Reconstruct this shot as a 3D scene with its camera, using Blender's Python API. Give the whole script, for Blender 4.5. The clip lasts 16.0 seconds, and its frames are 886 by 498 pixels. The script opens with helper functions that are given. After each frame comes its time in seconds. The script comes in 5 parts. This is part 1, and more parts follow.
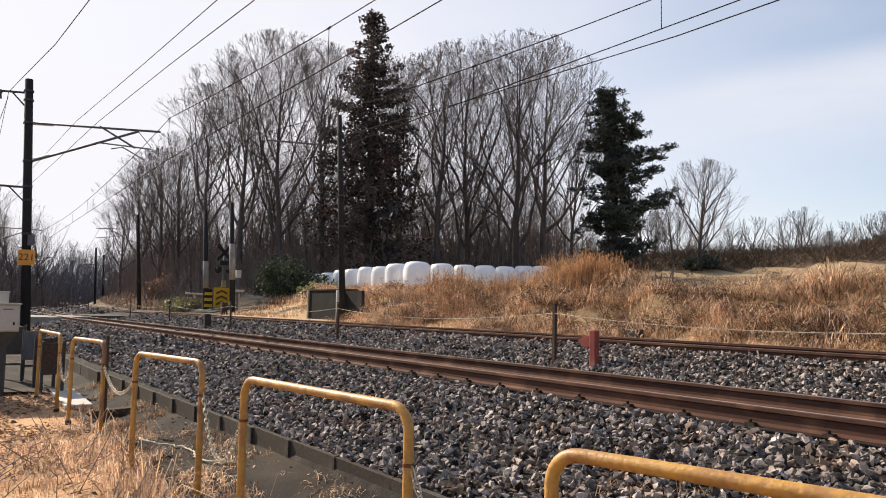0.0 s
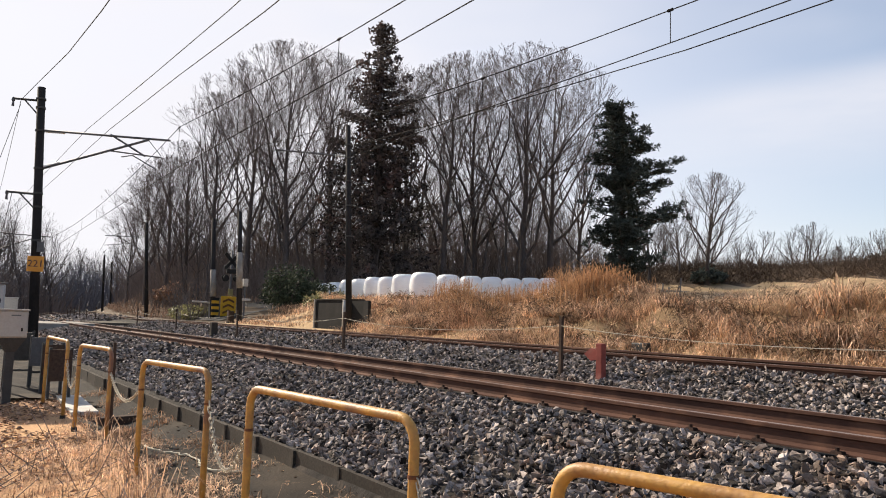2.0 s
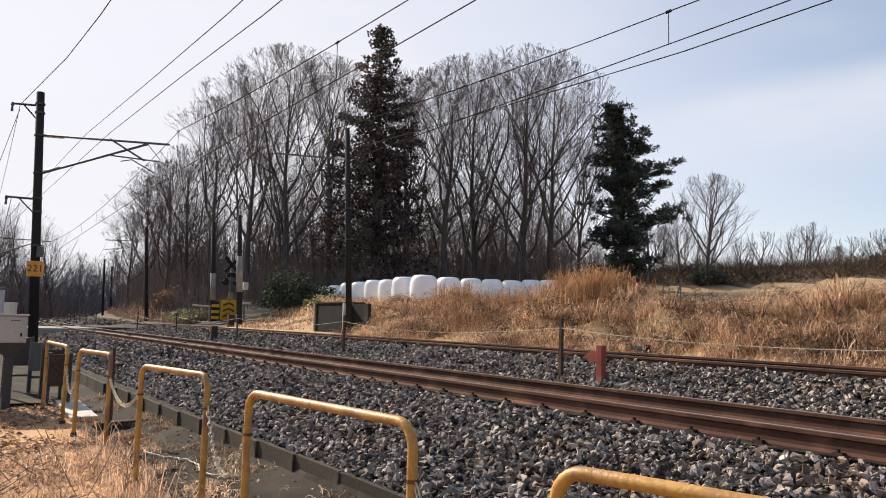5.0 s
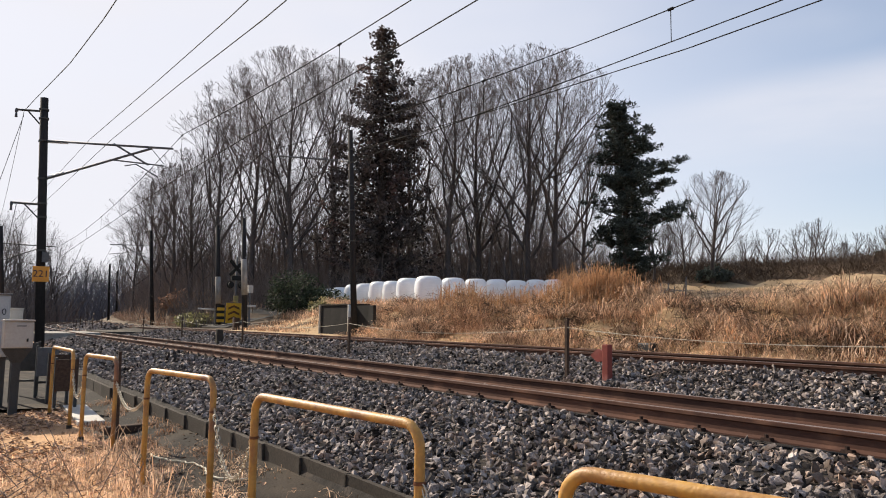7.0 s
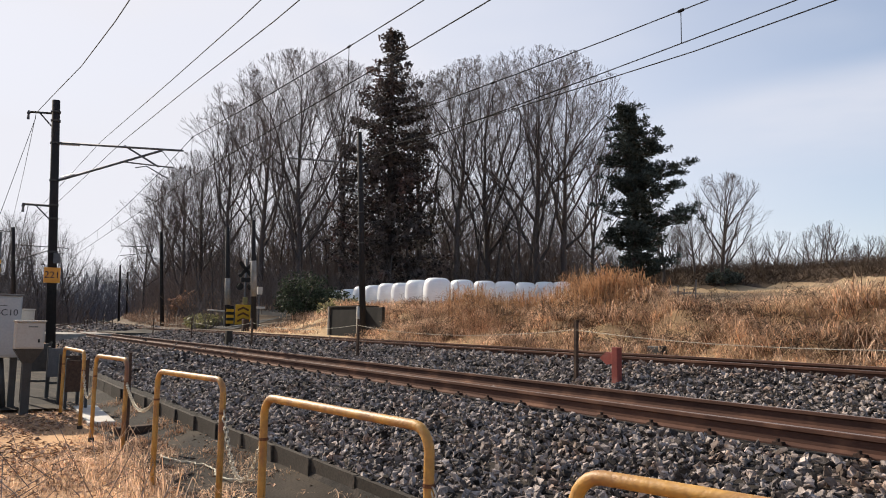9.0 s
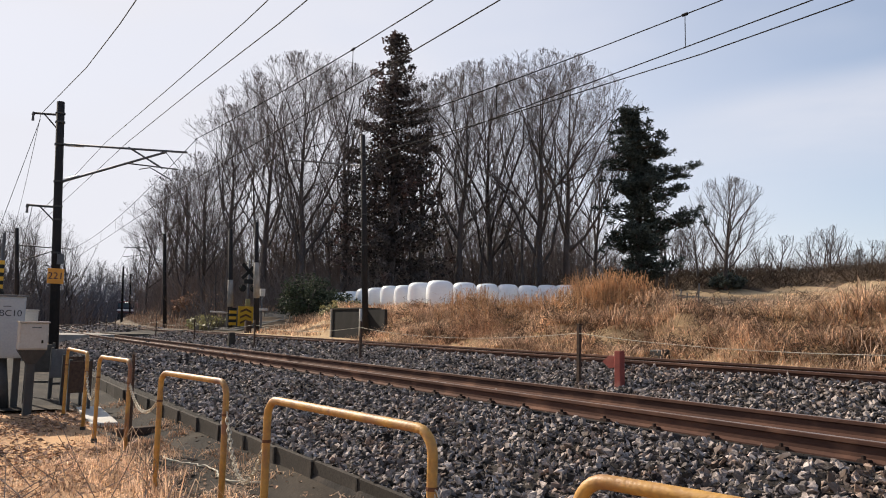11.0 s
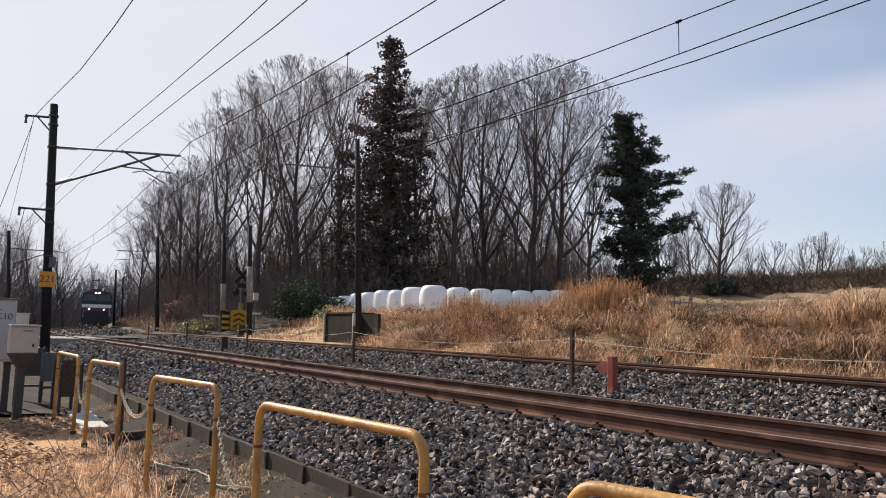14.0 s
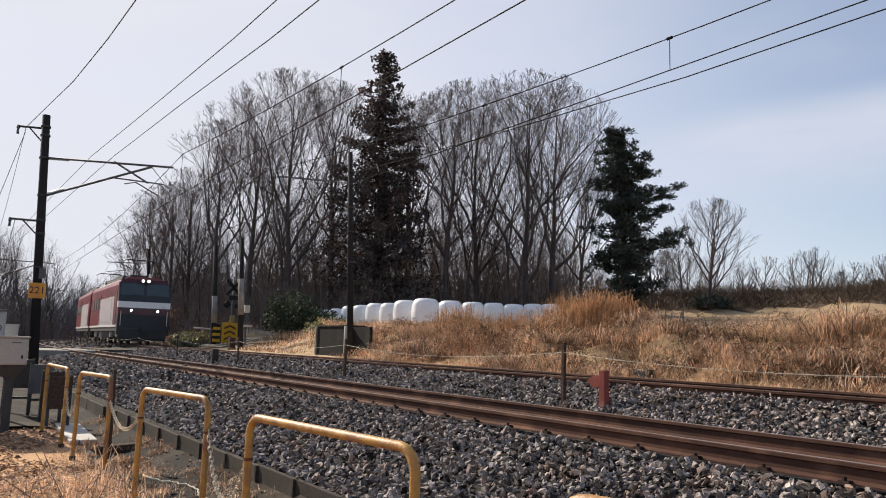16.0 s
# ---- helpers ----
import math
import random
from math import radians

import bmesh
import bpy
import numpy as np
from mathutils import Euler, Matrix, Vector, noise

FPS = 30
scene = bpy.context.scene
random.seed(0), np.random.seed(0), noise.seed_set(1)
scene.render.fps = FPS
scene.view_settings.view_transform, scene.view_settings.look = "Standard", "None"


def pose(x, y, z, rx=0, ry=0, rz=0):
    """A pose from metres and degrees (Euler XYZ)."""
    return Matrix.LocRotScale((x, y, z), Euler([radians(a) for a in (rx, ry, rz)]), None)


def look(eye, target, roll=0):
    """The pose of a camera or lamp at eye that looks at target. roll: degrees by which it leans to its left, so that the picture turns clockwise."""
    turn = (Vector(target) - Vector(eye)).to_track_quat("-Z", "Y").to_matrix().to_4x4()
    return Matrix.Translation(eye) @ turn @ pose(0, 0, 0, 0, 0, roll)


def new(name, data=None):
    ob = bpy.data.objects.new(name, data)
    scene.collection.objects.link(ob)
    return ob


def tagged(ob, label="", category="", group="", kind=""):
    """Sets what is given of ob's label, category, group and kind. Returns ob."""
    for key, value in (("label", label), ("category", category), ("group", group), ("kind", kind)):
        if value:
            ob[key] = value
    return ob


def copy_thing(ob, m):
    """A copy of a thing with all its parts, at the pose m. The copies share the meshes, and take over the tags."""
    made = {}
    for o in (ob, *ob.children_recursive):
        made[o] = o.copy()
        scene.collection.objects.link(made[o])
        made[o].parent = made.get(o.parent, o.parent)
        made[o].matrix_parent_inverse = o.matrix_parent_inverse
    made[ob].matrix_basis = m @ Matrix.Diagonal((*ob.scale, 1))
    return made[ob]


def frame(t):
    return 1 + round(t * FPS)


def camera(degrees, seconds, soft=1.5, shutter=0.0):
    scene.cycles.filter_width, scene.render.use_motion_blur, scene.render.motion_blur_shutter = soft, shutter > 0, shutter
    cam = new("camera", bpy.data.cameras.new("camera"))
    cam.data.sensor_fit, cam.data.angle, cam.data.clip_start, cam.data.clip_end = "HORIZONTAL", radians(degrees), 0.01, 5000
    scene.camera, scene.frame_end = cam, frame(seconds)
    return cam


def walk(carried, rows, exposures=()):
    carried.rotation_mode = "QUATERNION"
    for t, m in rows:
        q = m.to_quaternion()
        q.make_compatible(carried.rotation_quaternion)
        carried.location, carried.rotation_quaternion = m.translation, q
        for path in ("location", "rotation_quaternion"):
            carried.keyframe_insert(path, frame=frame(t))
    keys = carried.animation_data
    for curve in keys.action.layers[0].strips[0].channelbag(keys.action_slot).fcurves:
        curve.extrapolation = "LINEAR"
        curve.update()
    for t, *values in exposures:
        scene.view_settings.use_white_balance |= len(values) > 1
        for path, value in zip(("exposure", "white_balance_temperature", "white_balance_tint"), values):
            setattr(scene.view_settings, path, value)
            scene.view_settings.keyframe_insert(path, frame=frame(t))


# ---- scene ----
cam = camera(63.08, 16.0, soft=1.0)
PATH = [
    (0, look((0.0039, -0.0034, 0.7234), (-8.1248, 5.7632, 1.5421), 1.011)),
    (0.5, look((-0.0030, -0.0013, 0.7243), (-8.1536, 5.7300, 1.5731), 1.173)),
    (1, look((0.0023, -0.0021, 0.7259), (-8.1553, 5.7109, 1.6280), 1.388)),
    (1.5, look((0.0016, -0.0008, 0.7262), (-8.1621, 5.6936, 1.6895), 1.606)),
    (2, look((0.0059, -0.0097, 0.7260), (-8.1685, 5.6687, 1.6930), 1.692)),
    (2.5, look((0.0042, -0.0020, 0.7268), (-8.1554, 5.7044, 1.6524), 1.417)),
    (3, look((0.0039, 0.0021, 0.7286), (-8.1515, 5.7209, 1.6141), 1.223)),
    (3.5, look((0.0084, -0.0025, 0.7305), (-8.1583, 5.6987, 1.6262), 1.247)),
    (4, look((0.0073, 0.0018, 0.7304), (-8.1798, 5.6650, 1.6792), 1.490)),
    (6.5, look((-0.0047, 0.0092, 0.7321), (-8.1669, 5.6898, 1.7857), 0.904)),
    (7, look((-0.0077, 0.0109, 0.7320), (-8.2135, 5.6363, 1.7415), 0.745)),
    (7.5, look((-0.0066, 0.0092, 0.7338), (-8.2542, 5.5695, 1.7634), 0.736)),
    (8, look((-0.0053, 0.0106, 0.7324), (-8.2600, 5.5575, 1.7768), 0.754)),
    (8.5, look((-0.0052, 0.0029, 0.7358), (-8.2578, 5.5561, 1.7637), 0.850)),
    (9, look((-0.0143, 0.0094, 0.7324), (-8.2856, 5.5333, 1.7675), 0.911)),
    (11.5, look((-0.0148, 0.0010, 0.7350), (-8.3046, 5.4871, 1.8227), 1.230)),
    (12, look((-0.0118, 0.0036, 0.7358), (-8.3029, 5.4820, 1.8517), 1.236)),
    (12.5, look((-0.0067, 0.0056, 0.7374), (-8.2907, 5.4865, 1.8923), 1.175)),
    (13, look((-0.0014, 0.0027, 0.7378), (-8.2763, 5.4898, 1.9285), 1.179)),
    (13.5, look((-0.0097, 0.0037, 0.7351), (-8.2662, 5.5216, 1.9112), 1.294)),
    (14, look((-0.0146, 0.0080, 0.7356), (-8.2521, 5.5622, 1.8739), 1.402)),
    (14.5, look((-0.0040, 0.0020, 0.7380), (-8.2358, 5.5623, 1.8877), 1.371)),
    (15, look((-0.0009, -0.0063, 0.7408), (-8.2284, 5.5445, 1.9648), 1.475)),
    (15.5, look((-0.0006, -0.0057, 0.7415), (-8.2131, 5.5523, 2.0310), 1.595)),
    (16, look((0.0000, 0.0000, 0.7340), (-8.1619, 5.6247, 2.0557), 1.628)),
]
walk(cam, PATH, exposures=[(0, 0.75, 6550, 10), (4, 0.72, 6500, 10), (8, 0.63, 6400, 10), (12, 0.57, 6350, 10), (16, 0.51, 6250, 10)])

# ---- light ----
SUN_TO = Vector((-0.83, -0.20, 0.56)).normalized()
world = bpy.data.worlds.new("world")
scene.world = world
world.use_nodes = True


def sky_nodes():
    nt = world.node_tree
    N, L = nt.nodes, nt.links
    bg = N["Background"]
    sky = N.new("ShaderNodeTexSky")
    sky.sky_type = "NISHITA"
    sky.sun_disc = False
    sky.sun_elevation = math.asin(SUN_TO.z)
    sky.sun_rotation = math.atan2(SUN_TO.x, SUN_TO.y)
    sky.altitude = 100
    sky.air_density, sky.dust_density, sky.ozone_density = 1.0, 0.7, 1.5
    tc = N.new("ShaderNodeTexCoord")

    def dot(v):
        d = N.new("ShaderNodeVectorMath")
        d.operation = "DOT_PRODUCT"
        d.inputs[1].default_value = v
        L.new(tc.outputs["Generated"], d.inputs[0])
        return d.outputs["Value"]

    def span(src, a, b, lo=0.0, hi=1.0):
        r = N.new("ShaderNodeMapRange")
        r.interpolation_type = "SMOOTHSTEP"
        for k, v in zip(("From Min", "From Max", "To Min", "To Max"), (a, b, lo, hi)):
            r.inputs[k].default_value = v
        L.new(src, r.inputs["Value"])
        return r.outputs[0]

    def calc(op, a, b):
        m = N.new("ShaderNodeMath")
        m.operation, m.use_clamp = op, True
        for k, v in enumerate((a, b)):
            if isinstance(v, float):
                m.inputs[k].default_value = v
            else:
                L.new(v, m.inputs[k])
        return m.outputs[0]

    def clouds(scale, stretch, turn, detail):
        mp = N.new("ShaderNodeMapping")
        mp.inputs["Scale"].default_value, mp.inputs["Rotation"].default_value = stretch, turn
        no = N.new("ShaderNodeTexNoise")
        no.inputs["Scale"].default_value, no.inputs["Detail"].default_value, no.inputs["Roughness"].default_value = scale, detail, 0.52
        L.new(tc.outputs["Generated"], mp.inputs["Vector"])
        L.new(mp.outputs["Vector"], no.inputs["Vector"])
        return no.outputs["Fac"]

    # thin haze, thickest towards the sun and the horizon, and one veil of cirrus
    haze = span(dot((-0.97, -0.25, 0.0)), -0.15, 0.9, 0.08, 0.94)
    low = span(dot((0.0, 0.0, 1.0)), 0.02, 0.30, 0.30, 0.0)
    wisp = span(clouds(1.3, (1.1, 1.1, 3.2), (0.16, 0.10, 0.6), 4), 0.42, 0.72, 0.0, 0.2)
    edge = dot((0.077, -0.296, 0.952))
    veil = calc("MULTIPLY", span(edge, 0.03, -0.02), span(edge, -0.16, -0.02))
    veil = calc("MULTIPLY", veil, span(clouds(2.2, (1.0, 1.0, 5.0), (0.1, 0.25, 0.4), 5), 0.25, 0.6, 0.35, 1.0))
    veil = calc("MULTIPLY", veil, span(dot((0.55, 0.83, 0.0)), 0.15, 0.55, 0.0, 0.5))
    cover = calc("ADD", calc("ADD", haze, low), calc("ADD", wisp, veil))
    cover = calc("MULTIPLY", cover, 0.97)
    mix = N.new("ShaderNodeMixRGB")
    mix.inputs[2].default_value = (5.98, 5.90, 6.22, 1)
    L.new(cover, mix.inputs[0])
    L.new(sky.outputs["Color"], mix.inputs[1])
    L.new(mix.outputs["Color"], bg.inputs["Color"])
    bg.inputs["Strength"].default_value = 0.094


sky_nodes()
sun = new("sun", bpy.data.lights.new("sun", "SUN"))
sun.data.energy, sun.data.angle, sun.data.color = 5.0, radians(0.6), (1.0, 0.87, 0.70)
sun.matrix_world = look(SUN_TO * 50, (0, 0, 0))


# ---- materials ----
def mat(name, base, dark=None, scale=8.0, rough=0.8, bump=0.3, metal=0.0, fine=60.0, spread=(0.35, 0.68), vary=0.0, third=None, stretch=(1, 1, 1), island=0.0, trans=0.0):
    """A worn surface: two colours mixed by a coarse and a fine noise, an optional stain colour, relief, variety from piece to piece."""
    m = bpy.data.materials.new(name)
    m.use_nodes = True
    N, L = m.node_tree.nodes, m.node_tree.links
    bs = N["Principled BSDF"]
    bs.inputs["Roughness"].default_value, bs.inputs["Metallic"].default_value = rough, metal
    if rough >= 0.75:
        bs.inputs["Specular IOR Level"].default_value = 0.12
    dark = dark or tuple(c * 0.6 for c in base)
    tc = N.new("ShaderNodeTexCoord")
    mp = N.new("ShaderNodeMapping")
    mp.inputs["Scale"].default_value = stretch
    L.new(tc.outputs["Object"], mp.inputs["Vector"])
    n1, n2 = N.new("ShaderNodeTexNoise"), N.new("ShaderNodeTexNoise")
    for n, s, d in ((n1, scale, 4), (n2, fine, 3)):
        n.inputs["Scale"].default_value, n.inputs["Detail"].default_value = s, d
        L.new(mp.outputs["Vector"], n.inputs["Vector"])
    add = N.new("ShaderNodeMath")
    add.operation = "MULTIPLY_ADD"
    add.inputs[1].default_value = 0.45
    L.new(n2.outputs["Fac"], add.inputs[0])
    sub = N.new("ShaderNodeMath")
    sub.operation = "MULTIPLY"
    sub.inputs[1].default_value = 0.55
    L.new(n1.outputs["Fac"], sub.inputs[0])
    L.new(sub.outputs[0], add.inputs[2])
    rp = N.new("ShaderNodeValToRGB")
    rp.color_ramp.elements[0].position, rp.color_ramp.elements[1].position = spread
    rp.color_ramp.elements[0].color, rp.color_ramp.elements[1].color = (*dark, 1), (*base, 1)
    L.new(add.outputs[0], rp.inputs["Fac"])
    out = rp.outputs["Color"]
    if third:
        n3 = N.new("ShaderNodeTexNoise")
        n3.inputs["Scale"].default_value, n3.inputs["Detail"].default_value = scale * 0.37, 6
        L.new(tc.outputs["Object"], n3.inputs["Vector"])
        r3 = N.new("ShaderNodeValToRGB")
        r3.color_ramp.elements[0].position, r3.color_ramp.elements[1].position = 0.52, 0.66
        L.new(n3.outputs["Fac"], r3.inputs["Fac"])
        mx = N.new("ShaderNodeMixRGB")
        mx.inputs[2].default_value = (*third, 1)
        L.new(r3.outputs["Color"], mx.inputs[0])
        L.new(out, mx.inputs[1])
        out = mx.outputs["Color"]
    if vary or island:
        if island:
            src = N.new("ShaderNodeNewGeometry").outputs["Random Per Island"]
        else:
            src = N.new("ShaderNodeObjectInfo").outputs["Random"]
        mr = N.new("ShaderNodeMapRange")
        a = vary or island
        mr.inputs["To Min"].default_value, mr.inputs["To Max"].default_value = 1 - a, 1 + a
        L.new(src, mr.inputs["Value"])
        hs = N.new("ShaderNodeHueSaturation")
        L.new(mr.outputs[0], hs.inputs["Value"])
        L.new(out, hs.inputs["Color"])
        out = hs.outputs["Color"]
    L.new(out, bs.inputs["Base Color"])
    if bump:
        bp = N.new("ShaderNodeBump")
        bp.inputs["Strength"].default_value, bp.inputs["Distance"].default_value = bump, 0.02
        L.new(add.outputs[0], bp.inputs["Height"])
        L.new(bp.outputs["Normal"], bs.inputs["Normal"])
    if trans:
        bs.inputs["Subsurface Weight"].default_value = 0.0
        tr = N.new("ShaderNodeBsdfTranslucent")
        L.new(out, tr.inputs["Color"])
        ms = N.new("ShaderNodeMixShader")
        ms.inputs[0].default_value = trans
        L.new(bs.outputs[0], ms.inputs[1])
        L.new(tr.outputs[0], ms.inputs[2])
        L.new(ms.outputs[0], N["Material Output"].inputs["Surface"])
    return m


def glow(name, color, strength):
    m = bpy.data.materials.new(name)
    m.use_nodes = True
    b = m.node_tree.nodes["Principled BSDF"]
    b.inputs["Emission Color"].default_value, b.inputs["Emission Strength"].default_value = (*color, 1), strength
    return m


M_GROUND = mat("dry_ground", (0.62, 0.385, 0.20), (0.36, 0.215, 0.12), 0.9, 0.95, 1.0, fine=22, third=(0.33, 0.20, 0.12))
M_FIELD = mat("field_grass", (0.56, 0.42, 0.255), (0.31, 0.215, 0.125), 0.35, 0.95, 0.6, fine=9, third=(0.40, 0.28, 0.155))
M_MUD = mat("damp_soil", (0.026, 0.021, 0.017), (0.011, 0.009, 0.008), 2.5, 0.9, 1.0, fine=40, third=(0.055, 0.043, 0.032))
# bed near-black: the shade in the gaps between stones is in its colour
M_BEDSHADE = mat("ballast_bed", (0.035, 0.030, 0.028), (0.011, 0.010, 0.009), 14, 0.9, 1.0, fine=55, third=(0.05, 0.04, 0.033))
# dark tone lowered so that shaded gaps read deeper
M_STONE = mat("crushed_stone", (0.355, 0.308, 0.284), (0.075, 0.062, 0.056), 9, 0.8, 0.5, fine=70, island=0.95, third=(0.185, 0.133, 0.104))
M_RAIL = mat("rusty_rail", (0.105, 0.053, 0.038), (0.06, 0.032, 0.025), 5, 0.8, 0.25, fine=70, third=(0.15, 0.08, 0.055), stretch=(0.2, 1, 1))
M_CLIP = mat("rusted_clip", (0.045, 0.026, 0.020), (0.022, 0.014, 0.012), 20, 0.85, 0.3)
M_RAILTOP = mat("rail_head", (0.30, 0.24, 0.20), (0.20, 0.14, 0.11), 5, 0.42, 0.1, fine=70, metal=0.7, stretch=(0.1, 1, 1))
M_CONCRETE = mat("concrete", (0.36, 0.34, 0.31), (0.22, 0.20, 0.18), 3, 0.9, 0.3, fine=40, third=(0.20, 0.18, 0.15), vary=0.12)
M_OLDCON = mat("weathered_concrete", (0.085, 0.072, 0.060), (0.036, 0.031, 0.026), 4, 0.92, 0.4, fine=45, third=(0.11, 0.095, 0.07), vary=0.2)
M_SLAB = mat("pale_slab", (0.58, 0.55, 0.50), (0.42, 0.39, 0.35), 3, 0.85, 0.2)
M_POLE = mat("dark_pole", (0.036, 0.034, 0.034), (0.020, 0.019, 0.020), 3, 0.85, 0.2, fine=30, stretch=(1, 1, 0.3))
M_STEEL = mat("galvanised_steel", (0.15, 0.15, 0.155), (0.085, 0.085, 0.09), 9, 0.7, 0.1, metal=0.3)
M_DARKSTEEL = mat("dark_steel", (0.06, 0.058, 0.056), (0.03, 0.03, 0.03), 9, 0.6, 0.15, metal=0.3)
M_WIRE = mat("wire", (0.022, 0.021, 0.021), (0.014, 0.014, 0.014), 5, 0.9, 0)
M_PORCELAIN = mat("porcelain", (0.72, 0.71, 0.69), (0.55, 0.54, 0.52), 9, 0.25, 0)
M_YELLOW = mat("yellow_paint", (0.52, 0.285, 0.055), (0.31, 0.155, 0.045), 9, 0.55, 0.4, fine=40, third=(0.20, 0.09, 0.045))
M_RUSTEYE = mat("rusty_iron", (0.20, 0.09, 0.045), (0.10, 0.045, 0.028), 8, 0.85, 0.3)
M_SIGN = mat("orange_sign", (0.72, 0.30, 0.02), (0.60, 0.24, 0.02), 4, 0.45, 0.05)
M_YBLACK = mat("black_paint", (0.035, 0.033, 0.03), (0.02, 0.02, 0.02), 8, 0.85, 0.05)
M_YBOARD = mat("yellow_board", (0.75, 0.42, 0.02), (0.62, 0.33, 0.02), 6, 0.5, 0.05)
M_BALE = mat("white_wrap", (0.84, 0.85, 0.87), (0.74, 0.76, 0.79), 3, 0.38, 0.25, fine=25, stretch=(1, 1, 5))
M_CAB = mat("pale_cabinet", (0.37, 0.40, 0.42), (0.30, 0.32, 0.34), 3, 0.55, 0.05, fine=30, third=(0.33, 0.33, 0.32))
M_BEIGE = mat("beige_cabinet", (0.42, 0.40, 0.365), (0.34, 0.32, 0.29), 3, 0.55, 0.05, fine=30, third=(0.36, 0.32, 0.27))
M_RED = mat("faded_red", (0.29, 0.08, 0.065), (0.19, 0.055, 0.045), 6, 0.75, 0.2, third=(0.33, 0.15, 0.12))
M_WOOD = mat("old_timber", (0.10, 0.068, 0.05), (0.045, 0.03, 0.024), 5, 0.9, 0.5, stretch=(0.3, 4, 4))
M_ROPE = mat("rope", (0.62, 0.58, 0.48), (0.45, 0.42, 0.34), 30, 0.9, 0.3)
M_CHAIN = mat("chain", (0.56, 0.52, 0.42), (0.34, 0.28, 0.20), 20, 0.6, 0.1, metal=0.3)
M_BARK = mat("bark", (0.125, 0.108, 0.103), (0.058, 0.050, 0.048), 3, 0.95, 0.5, fine=25, stretch=(1, 1, 0.25), vary=0.25)
M_TWIG = mat("twig", (0.18, 0.154, 0.15), (0.10, 0.086, 0.083), 2, 0.95, 0, vary=0.2)
M_CEDAR = mat("cedar_leaf", (0.112, 0.094, 0.092), (0.052, 0.049, 0.047), 0.8, 0.85, 0, fine=4, third=(0.135, 0.088, 0.082), island=0.55, trans=0.25)
M_PINE = mat("pine_needle", (0.088, 0.102, 0.090), (0.042, 0.052, 0.047), 0.9, 0.85, 0, fine=5, island=0.5, trans=0.35)
M_LEAF = mat("evergreen_leaf", (0.070, 0.085, 0.052), (0.03, 0.040, 0.026), 1.2, 0.75, 0, fine=8, island=0.6, trans=0.15)
M_YLEAF = mat("bamboo_grass", (0.33, 0.30, 0.14), (0.16, 0.155, 0.075), 1.2, 0.7, 0, fine=8, island=0.5, trans=0.2)
# base is lit straw; the dark tone paints in shaded hollows between clumps
M_STRAW = mat("dry_straw", (0.85, 0.61, 0.42), (0.18, 0.105, 0.068), 1.0, 0.85, 0, fine=4, spread=(0.40, 0.60), third=(0.34, 0.19, 0.115), island=0.75, trans=0.3)
M_PALE = mat("bleached_straw", (0.80, 0.63, 0.44), (0.42, 0.30, 0.19), 0.8, 0.85, 0, fine=4, island=0.5, trans=0.35)
M_RUST = mat("russet_grass", (0.58, 0.36, 0.20), (0.38, 0.21, 0.11), 0.6, 0.85, 0, fine=4, island=0.4, trans=0.25)
M_BRUSH = mat("dead_brush", (0.225, 0.185, 0.165), (0.11, 0.09, 0.08), 0.25, 0.95, 0, fine=3, island=0.45, vary=0.2)
M_BRAMBLE = mat("bramble", (0.125, 0.09, 0.066), (0.06, 0.044, 0.034), 0.3, 0.95, 0, fine=3, island=0.4)
M_FLOOR = mat("leaf_litter", (0.15, 0.11, 0.075), (0.07, 0.052, 0.038), 0.6, 0.95, 0.6, fine=8)
# blue-grey of the air's haze painted into the farthest stems
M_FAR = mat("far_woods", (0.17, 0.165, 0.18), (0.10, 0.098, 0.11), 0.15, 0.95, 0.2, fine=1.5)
M_ROAD = mat("worn_asphalt", (0.10, 0.095, 0.09), (0.06, 0.057, 0.055), 1.5, 0.9, 0.3, fine=40)
M_DARKBOX = mat("dark_panel", (0.024, 0.023, 0.023), (0.014, 0.014, 0.014), 2, 0.9, 0.1, fine=20, third=(0.036, 0.034, 0.032))
M_LRED = mat("loco_red", (0.20, 0.024, 0.034), (0.13, 0.018, 0.026), 2, 0.35, 0.02, third=(0.27, 0.05, 0.055))
# the body red again, darkened for the backlit cab front
M_LREDSHADE = mat("loco_dark_red", (0.085, 0.018, 0.022), (0.055, 0.012, 0.016), 2, 0.4, 0.02)
# pale tone carries the sky's glare on the flank; also on axle boxes
M_LGREY = mat("loco_flank", (0.62, 0.59, 0.60), (0.50, 0.45, 0.46), 2, 0.35, 0.02)
M_LWHITE = mat("loco_white", (0.80, 0.79, 0.77), (0.70, 0.69, 0.67), 3, 0.4, 0.02)
M_LBLACK = mat("loco_underframe", (0.035, 0.034, 0.036), (0.02, 0.02, 0.02), 4, 0.65, 0.1)
M_LNAVY = mat("loco_navy", (0.016, 0.022, 0.032), (0.010, 0.013, 0.020), 3, 0.5, 0.02)
M_LGLASS = mat("loco_glass", (0.055, 0.08, 0.09), (0.045, 0.065, 0.07), 3, 0.08, 0)
M_LAMP = glow("lamp_glow", (1.0, 0.93, 0.78), 14.0)
M_LITTER = mat("dead_leaf", (0.46, 0.30, 0.20), (0.20, 0.125, 0.085), 1.0, 0.9, 0, fine=6, island=0.6)
M_TEXT = mat("dark_letter", (0.03, 0.035, 0.05), (0.02, 0.02, 0.03), 5, 0.6, 0)


